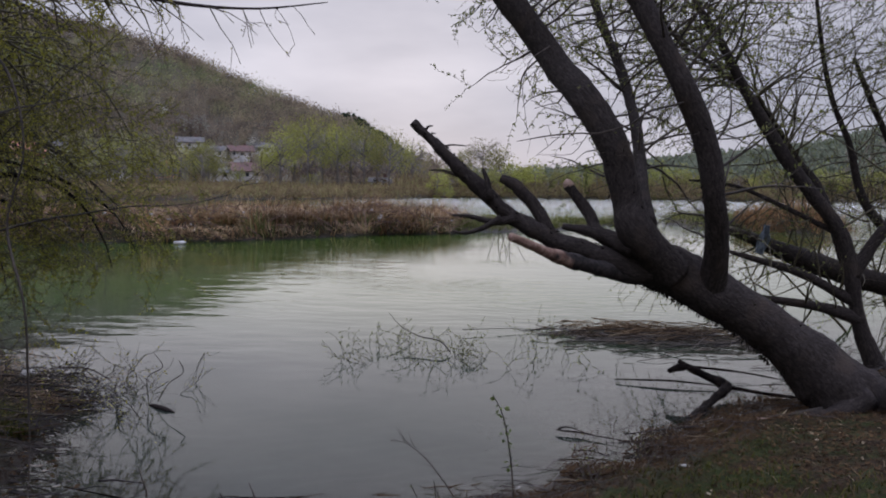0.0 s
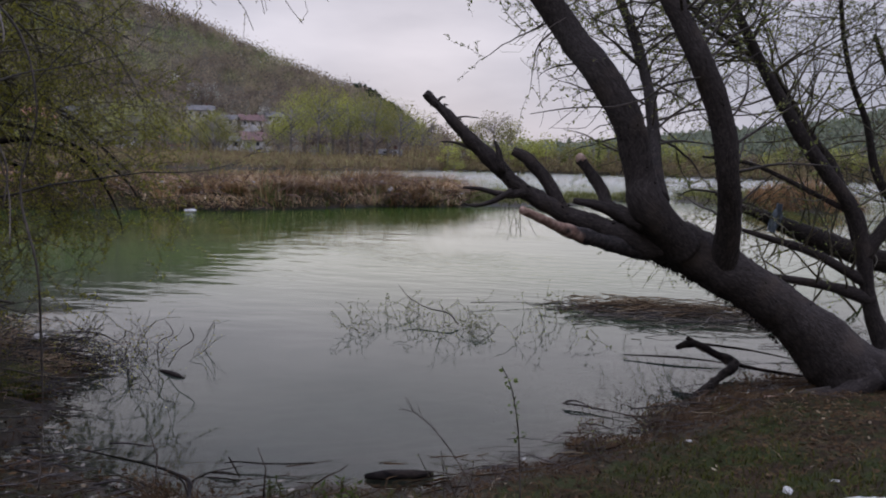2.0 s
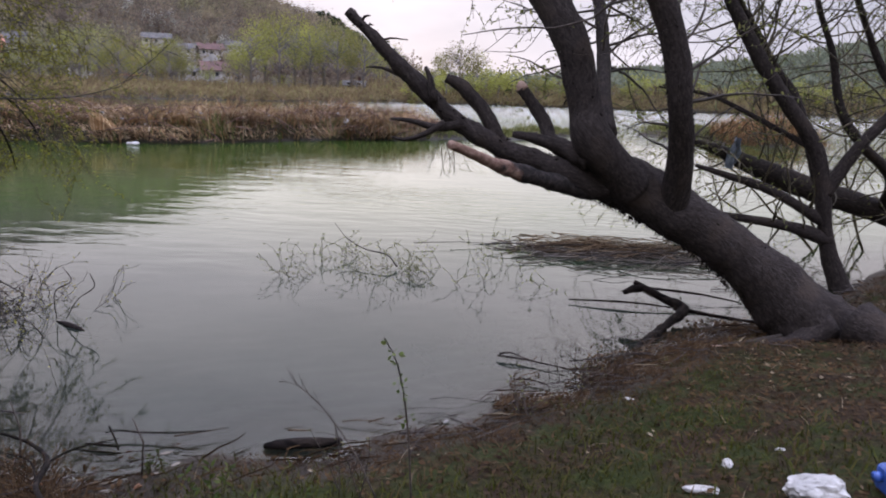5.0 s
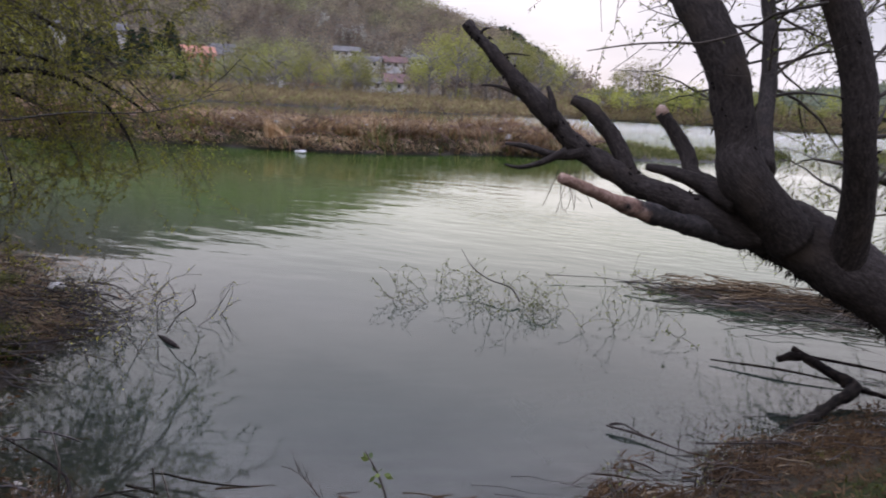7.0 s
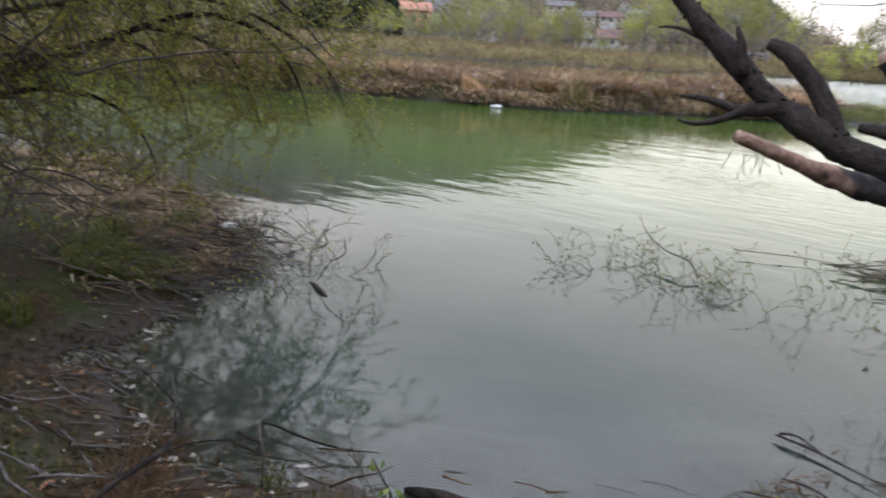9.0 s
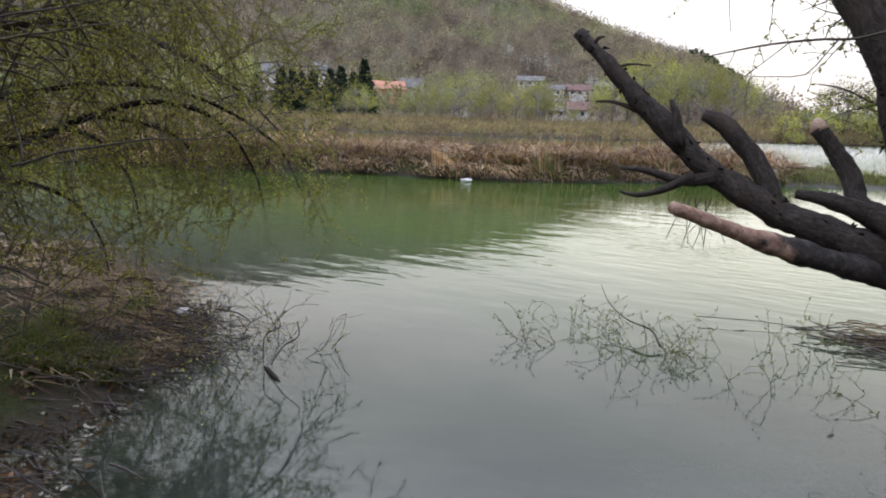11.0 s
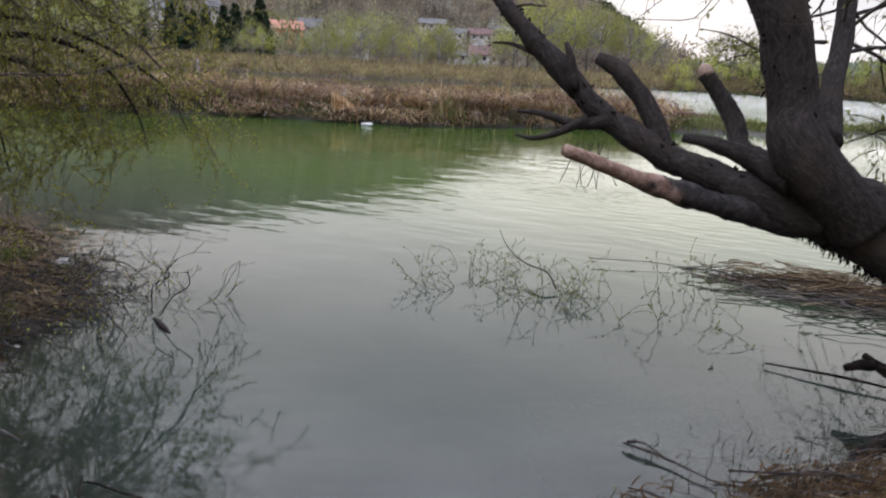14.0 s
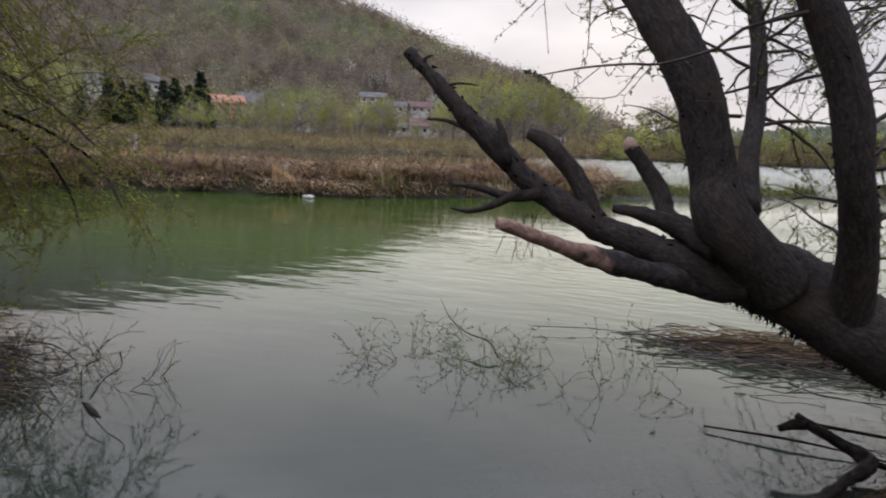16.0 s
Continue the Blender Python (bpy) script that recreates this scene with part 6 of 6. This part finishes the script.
# ---- the near bank ----
rng = random.Random(101)
fresh, dry, dead = Build(), Build(), Build()
gen = np.random.RandomState(7)
X, Y = gen.uniform(-3.2, 6.0, 125000), gen.uniform(0.9, 9.5, 125000)
D, Z = near_shore(X) - Y, land(X, Y)
ok = (D > 0.03) & (D < 3.4)
for x, y, d, z in zip(X[ok].tolist(), Y[ok].tolist(), D[ok].tolist(), Z[ok].tolist()):
    n = noise.noise(Vector((x * 0.8, y * 0.9, 0.7))) + 0.45 * noise.noise(Vector((x * 2.8, y * 2.8, 5.0)))
    n += 0.9 * math.exp(-((x + 0.25) / 0.6) ** 2 - ((y - 3.1) / 0.55) ** 2) + 0.3 * min(max((d - 0.9) / 1.5, 0), 1) + (0.14 if -1.0 < x < 1.6 else -0.22)
    a = rng.uniform(0, 6.3)
    o = Vector((x, y, z - 0.004))
    side = Vector((math.cos(a), math.sin(a), 0))
    if n > rng.uniform(0.0, 0.75):
        h = rng.uniform(0.02, 0.07)
        fresh.blade(o, side * h * rng.uniform(0.4, 1.8), h, rng.uniform(0.0022, 0.005), h * rng.choice((0, 0, 0.3)))
    elif rng.random() < 0.5:
        h = rng.uniform(0.03, 0.09)
        dry.blade(o, side * h * rng.uniform(0.8, 2.4), h * 0.55, rng.uniform(0.002, 0.0045), h * 0.2)
    elif rng.random() < 0.6:
        s = rng.uniform(0.012, 0.034)
        ld = Vector((side.x, side.y, rng.uniform(-0.3, 0.3))).normalized()
        dead.leaf(o + Vector((0, 0, rng.uniform(0.006, 0.03))), ld, s * 1.6, s * rng.uniform(0.25, 0.5), ld.cross(Vector((0, 0, 1)) + rand_dir(rng) * 0.6).normalized())
solo("bank_grass", fresh.mesh("bank_grass", GRASS, False), "short fresh green grass in patches on the bank", "grass", kind="stuff")
solo("dry_grass", dry.mesh("dry_grass", LITTER, False), "flattened brown grass on the bank", "grass", kind="stuff")
solo("leaf_litter", dead.mesh("leaf_litter", LITTER, False), "brown dead leaves strewn over the bank", "leaves", kind="stuff")
b = Build()
for k in range(2600):
    x, y = rng.uniform(-5.5, -1.0), rng.uniform(2.6, 5.2)
    d = float(near_shore(x)) - y
    if d < -0.35 or d > 1.6:
        continue
    s = rng.uniform(0.008, 0.03)
    ld = rand_dir(rng)
    ld.z *= 0.3
    b.leaf(Vector((x, y, max(z_at(x, y), 0) + rng.uniform(0.004, 0.03))), ld.normalized(), s * 1.8, s * 0.5, ld.cross(Vector((0, 0, 1)) + rand_dir(rng) * 0.5).normalized())
solo("drift_litter", b.mesh("drift_litter", LITTER, False), "washed-up chips and dead leaves on dark mud", "debris", kind="stuff")
b = Build()
for k in range(26000):
    x = rng.uniform(-5.2, -2.9)
    y = float(near_shore(x)) - rng.uniform(0.02, 1.5)
    n = noise.noise(Vector((x * 1.3, y * 1.3, 2.0)))
    if n < 0.3 - 0.55 * math.exp(-((x + 3.9) / 0.8) ** 2 - ((y - 4.55) / 0.5) ** 2):
        continue
    h = rng.uniform(0.03, 0.15)
    a = rng.uniform(0, 6.3)
    b.blade(Vector((x, y, z_at(x, y) - 0.004)), Vector((math.cos(a), math.sin(a), 0)) * h * rng.uniform(0.4, 1.4), h, rng.uniform(0.003, 0.007), 0)
solo("corner_grass", b.mesh("corner_grass", MOSS, False), "rank yellow-green grass on the corner of the bank", "grass", kind="stuff")


def plant(name, label, x, y, h, rng, stems, leaf, gap, mat, wood_mat, level=0, lean=0.2):
    ob = thing(name, label, "plant", (x, y, z_at(x, y)))
    w, l = Build(), Build()
    for k in range(stems):
        p = Vector((x + rng.uniform(-0.06, 0.06), y + rng.uniform(-0.05, 0.05), max(z_at(x, y), 0) - 0.01))
        grow(w, l, rng, p, Vector((rng.uniform(-lean, lean), rng.uniform(-lean, lean), 1)), h * rng.uniform(0.6, 1.05), 0.004, level, 0.0, gap, leaf, 0.05, 0.1)
    part("stem", w.mesh("stem", wood_mat), ob)
    mass("foliage", l.mesh("leaves", mat), ob)
    return ob


rng = random.Random(103)
plant("herb", "fresh green herb standing in the bank grass", -0.4, 2.95, 0.36, rng, 4, 0.04, 0.012, HERB_LEAF, OLIVE_TWIG, 0, 0.14)
plant("herb", "low leafy herb in the bank grass", -0.24, 3.0, 0.2, rng, 6, 0.032, 0.013, HERB_LEAF, OLIVE_TWIG, 0, 0.5)
plant("herb", "low leafy herb in the bank grass", -0.1, 3.1, 0.16, rng, 5, 0.03, 0.014, HERB_LEAF, OLIVE_TWIG, 0, 0.5)
plant("herb", "broad-leaved bright green herb in the bank grass", -0.3, 2.55, 0.15, rng, 9, 0.06, 0.008, HERB_LEAF, OLIVE_TWIG, 0, 0.6)
plant("herb", "small green herb at the water's edge", -0.98, 3.66, 0.14, rng, 6, 0.03, 0.012, HERB_LEAF, OLIVE_TWIG, 0, 0.4)
plant("sapling", "bare young shrub with fine upright shoots", 0.12, 3.3, 0.42, rng, 5, 0.016, 0.06, WILLOW_LEAF, TWIG, 1, 0.45)
plant("sapling", "bare young shrub with fine upright shoots", 0.95, 4.6, 0.3, rng, 9, 0.02, 0.05, WILLOW_LEAF, TWIG, 1, 0.6)
plant("sapling", "bare young shrub with fine upright shoots", 1.35, 5.1, 0.32, rng, 10, 0.02, 0.06, WILLOW_LEAF, TWIG, 1, 0.6)
# the slender sapling on the bank, leafy only at its nodding top
tall_sapling = thing("sapling", "thin sapling with a leafy nodding top", "plant", (0.5, 2.66, z_at(0.5, 2.66)))
w, l = Build(), Build()
pts, rad = curve_points([(0.5, 2.66, 0.3, 0.0045), (0.49, 2.66, 0.6, 0.004), (0.47, 2.64, 0.9, 0.0035), (0.435, 2.62, 1.1, 0.003), (0.39, 2.6, 1.2, 0.0018)], 0.03)
w.tube(pts, rad, 5)
for k in range(46):
    i = int(len(pts) * (0.66 + 0.34 * rng.random())) - 1
    ld = (rand_dir(rng) + Vector((0, 0, 0.1))).normalized()
    l.leaf(pts[i] + ld * rng.uniform(0, 0.022), ld, rng.uniform(0.014, 0.028), rng.uniform(0.004, 0.008), ld.cross(rand_dir(rng)).normalized())
part("stem", w.mesh("stem", TWIG), tall_sapling)
mass("foliage", l.mesh("leaves", HERB_LEAF), tall_sapling)
# one long arching shoot beside it
arch = Build()
pts, rad = curve_points([(0.3, 3.0, 0.36, 0.004), (0.2, 3.02, 0.55, 0.0035), (0.06, 3.05, 0.72, 0.003), (-0.06, 3.08, 0.8, 0.0022), (-0.14, 3.1, 0.8, 0.0012)], 0.03)
arch.tube(pts, rad, 5)
for k in range(16):
    i = rng.randrange(4, len(pts) - 1)
    d = (pts[i] - pts[i - 1]).normalized() + rand_dir(rng) * 0.9
    arch.tube([pts[i], pts[i] + d * 0.03, pts[i] + d * 0.055 + Vector((0, 0, 0.01))], [0.0016, 0.0013, 0.0007], 3)
solo("arching_shoot", arch.mesh("arching_shoot", TWIG), "bare arching shoot rising from the bank grass", "stick", "dead stems")
# a bundle of broken russet reed leaning down the bank
b = Build()
for k in range(300):
    t = rng.random()
    o = Vector((-1.75 + 0.85 * t + rng.gauss(0, 0.07), 3.58 - 0.76 * t + rng.gauss(0, 0.07), 0))
    o.z = max(z_at(o.x, o.y), 0) + rng.uniform(0.0, 0.07)
    d = Vector((-0.7 + rng.gauss(0, 0.6), 0.62 + rng.gauss(0, 0.6), rng.uniform(-0.05, 0.5))).normalized() * rng.uniform(0.08, 0.3)
    b.tube([o, o + d * 0.5 + rand_dir(rng) * 0.02, o + d], [rng.uniform(0.0015, 0.0035), 0.002, 0.001], 4)
solo("reed_bundle", b.mesh("reed_bundle", LITTER, False), "matted bundle of broken russet reed on the bank", "reeds", kind="stuff")
for x, y, h in ((-1.78, 3.7, 0.36), (-1.05, 3.62, 0.3)):
    st = Build()
    st.tube([Vector((x, y, z_at(x, y) - 0.03)), Vector((x + 0.02, y, z_at(x, y) + h * 0.6)), Vector((x - 0.04, y + 0.02, z_at(x, y) + h))], [0.006, 0.005, 0.003], 6, 0.2)
    solo("dead_stem", st.mesh("dead_stem", TWIG), "dead dark plant stem standing at the shore", "stick", "dead stems")

# ---- litter on the bank ----
def bag_mesh():
    bm = bmesh.new()
    bmesh.ops.create_icosphere(bm, subdivisions=4, radius=1.0)
    for v in bm.verts:
        r = 1 + 0.28 * noise.noise(v.co * 1.6) + 0.16 * noise.noise(v.co * 4.5) + 0.06 * noise.noise(v.co * 11)
        v.co = Vector((v.co.x * 0.15 * r, v.co.y * 0.09 * r, max(v.co.z, -0.45) * 0.065 * r))
    me = bpy.data.meshes.new("plastic_bag")
    bm.to_mesh(me)
    bm.free()
    me.materials.append(WHITE_PLASTIC)
    return me


bag = solo("plastic_bag", bag_mesh(), "crumpled white plastic bag on the muddy grass", "bag")
bag.matrix_basis = pose(2.15, 3.23, z_at(2.15, 3.23) + 0.022, 0, 0, 12) @ Matrix.Scale(0.9, 4)


def rounded_box(name, w, d, h, mat, r=0.02):
    bm = bmesh.new()
    bmesh.ops.create_cube(bm, size=1.0)
    bmesh.ops.scale(bm, vec=(w, d, h), verts=bm.verts)
    bmesh.ops.bevel(bm, geom=list(bm.edges), offset=r, segments=3, affect="EDGES", profile=0.5)
    me = bpy.data.meshes.new(name)
    bm.to_mesh(me)
    bm.free()
    me.materials.append(mat)
    return me


can = thing("canister", "blue plastic canister lying on its side", "canister", group="")
local_part("body", rounded_box("canister_body", 0.23, 0.15, 0.12, BLUE_PLASTIC, 0.025), can)
n = Build()
n.tube([Vector((-0.112, 0.03, 0.01)), Vector((-0.14, 0.03, 0.01))], [0.022, 0.022], 12)
local_part("neck", n.mesh("canister_neck", BLUE_PLASTIC), can)
n = Build()
n.tube([Vector((-0.05, -0.02, 0.058)), Vector((-0.03, -0.02, 0.085)), Vector((0.03, -0.02, 0.085)), Vector((0.05, -0.02, 0.058))], [0.01] * 4, 8)
local_part("handle", n.mesh("canister_handle", BLUE_PLASTIC), can)
can.matrix_basis = pose(2.5, 3.21, z_at(2.5, 3.21) + 0.06, 3, -2, 8)
lump("foam_piece", "flat piece of white foam on the bank", 1.69, 3.28, (0.085, 0.03, 0.025), 0)
lump("foam_piece", "small white foam scrap on the bank", 1.87, 3.56, (0.045, 0.025, 0.025), 1)
lump("foam_piece", "white scrap in the grass", 1.63, 4.9, (0.04, 0.02, 0.012), 2)
lump("foam_piece", "small white scrap in the grass by the bag", 2.2, 3.82, (0.03, 0.018, 0.014), 0)
lump("foam_piece", "white scrap floating at the shore", 0.46, 4.54, (0.028, 0.014, 0.012), 1, 0.004)
lump("plastic_cup", "crushed white cup among the corner's drift", -4.48, 6.36, (0.07, 0.06, 0.07), 1, 0.09)
for k in range(80):
    x = rng.uniform(-3.4, -0.9)
    y = float(near_shore(x)) - rng.uniform(-0.25, 0.7)
    s = rng.uniform(0.008, 0.022)
    lump("litter_scrap", "small pale scrap among the drift", x, y, (s * 1.4, s * 0.7, s * 0.3), k, mat=SCRAP)
for k, (x, y, l, a) in enumerate(((-2.65, 3.72, 0.055, -40), (-1.25, 3.31, 0.06, 88), (-1.65, 2.97, 0.05, 110), (-1.5, 3.42, 0.045, 20), (-0.98, 3.45, 0.025, 60))):
    st = Build()
    st.tube([Vector((-l * 0.8, 0, 0)), Vector((-l * 0.3, 0.006, 0.002)), Vector((l * 0.2, 0.002, 0.006)), Vector((l * 0.8, -0.006, 0))], [0.005, 0.011, 0.012, 0.004], 7, 0.6)
    ob = solo("wood_chip", st.mesh("wood_chip", ORANGE_CHIP), "rust-orange chip of peeled wood in the drift", "wood", "wood chips")
    ob.matrix_basis = pose(x, y, max(z_at(x, y), 0) + 0.014, 0, 4, a)
line = Build()
pts = [Vector((1.02, 6.33, 2.36)).lerp(Vector((1.82, 5.8, 2.5)), t / 12) - Vector((0, 0, 0.10 * math.sin(math.pi * t / 12))) for t in range(13)]
line.tube(pts, [0.0006] * 13, 4)
solo("fishing_line", line.mesh("fishing_line", GREY_TWIG), "snagged fishing line slung between two willow limbs", "line")
# a rag snagged on the low trunk
bm = bmesh.new()
bmesh.ops.create_grid(bm, x_segments=10, y_segments=14, size=0.5)
for v in bm.verts:
    x, y = v.co.x, v.co.y
    v.co = Vector((x * 0.10 * (1 - 0.5 * y), 0.05 * math.sin(x * 9 + y * 5) - 0.03 * noise.noise(Vector((x * 4, y * 4, 0))), y * 0.36))
me = bpy.data.meshes.new("rag")
bm.to_mesh(me)
bm.free()
me.materials.append(BLUE_RAG)
rag = solo("rag", me, "blue-grey rag snagged on the low willow trunk", "cloth")
rag.matrix_basis = pose(3.3, 9.22, 1.42, 0, 10, 15)
rag.modifiers.new("thick", "SOLIDIFY").thickness = 0.006
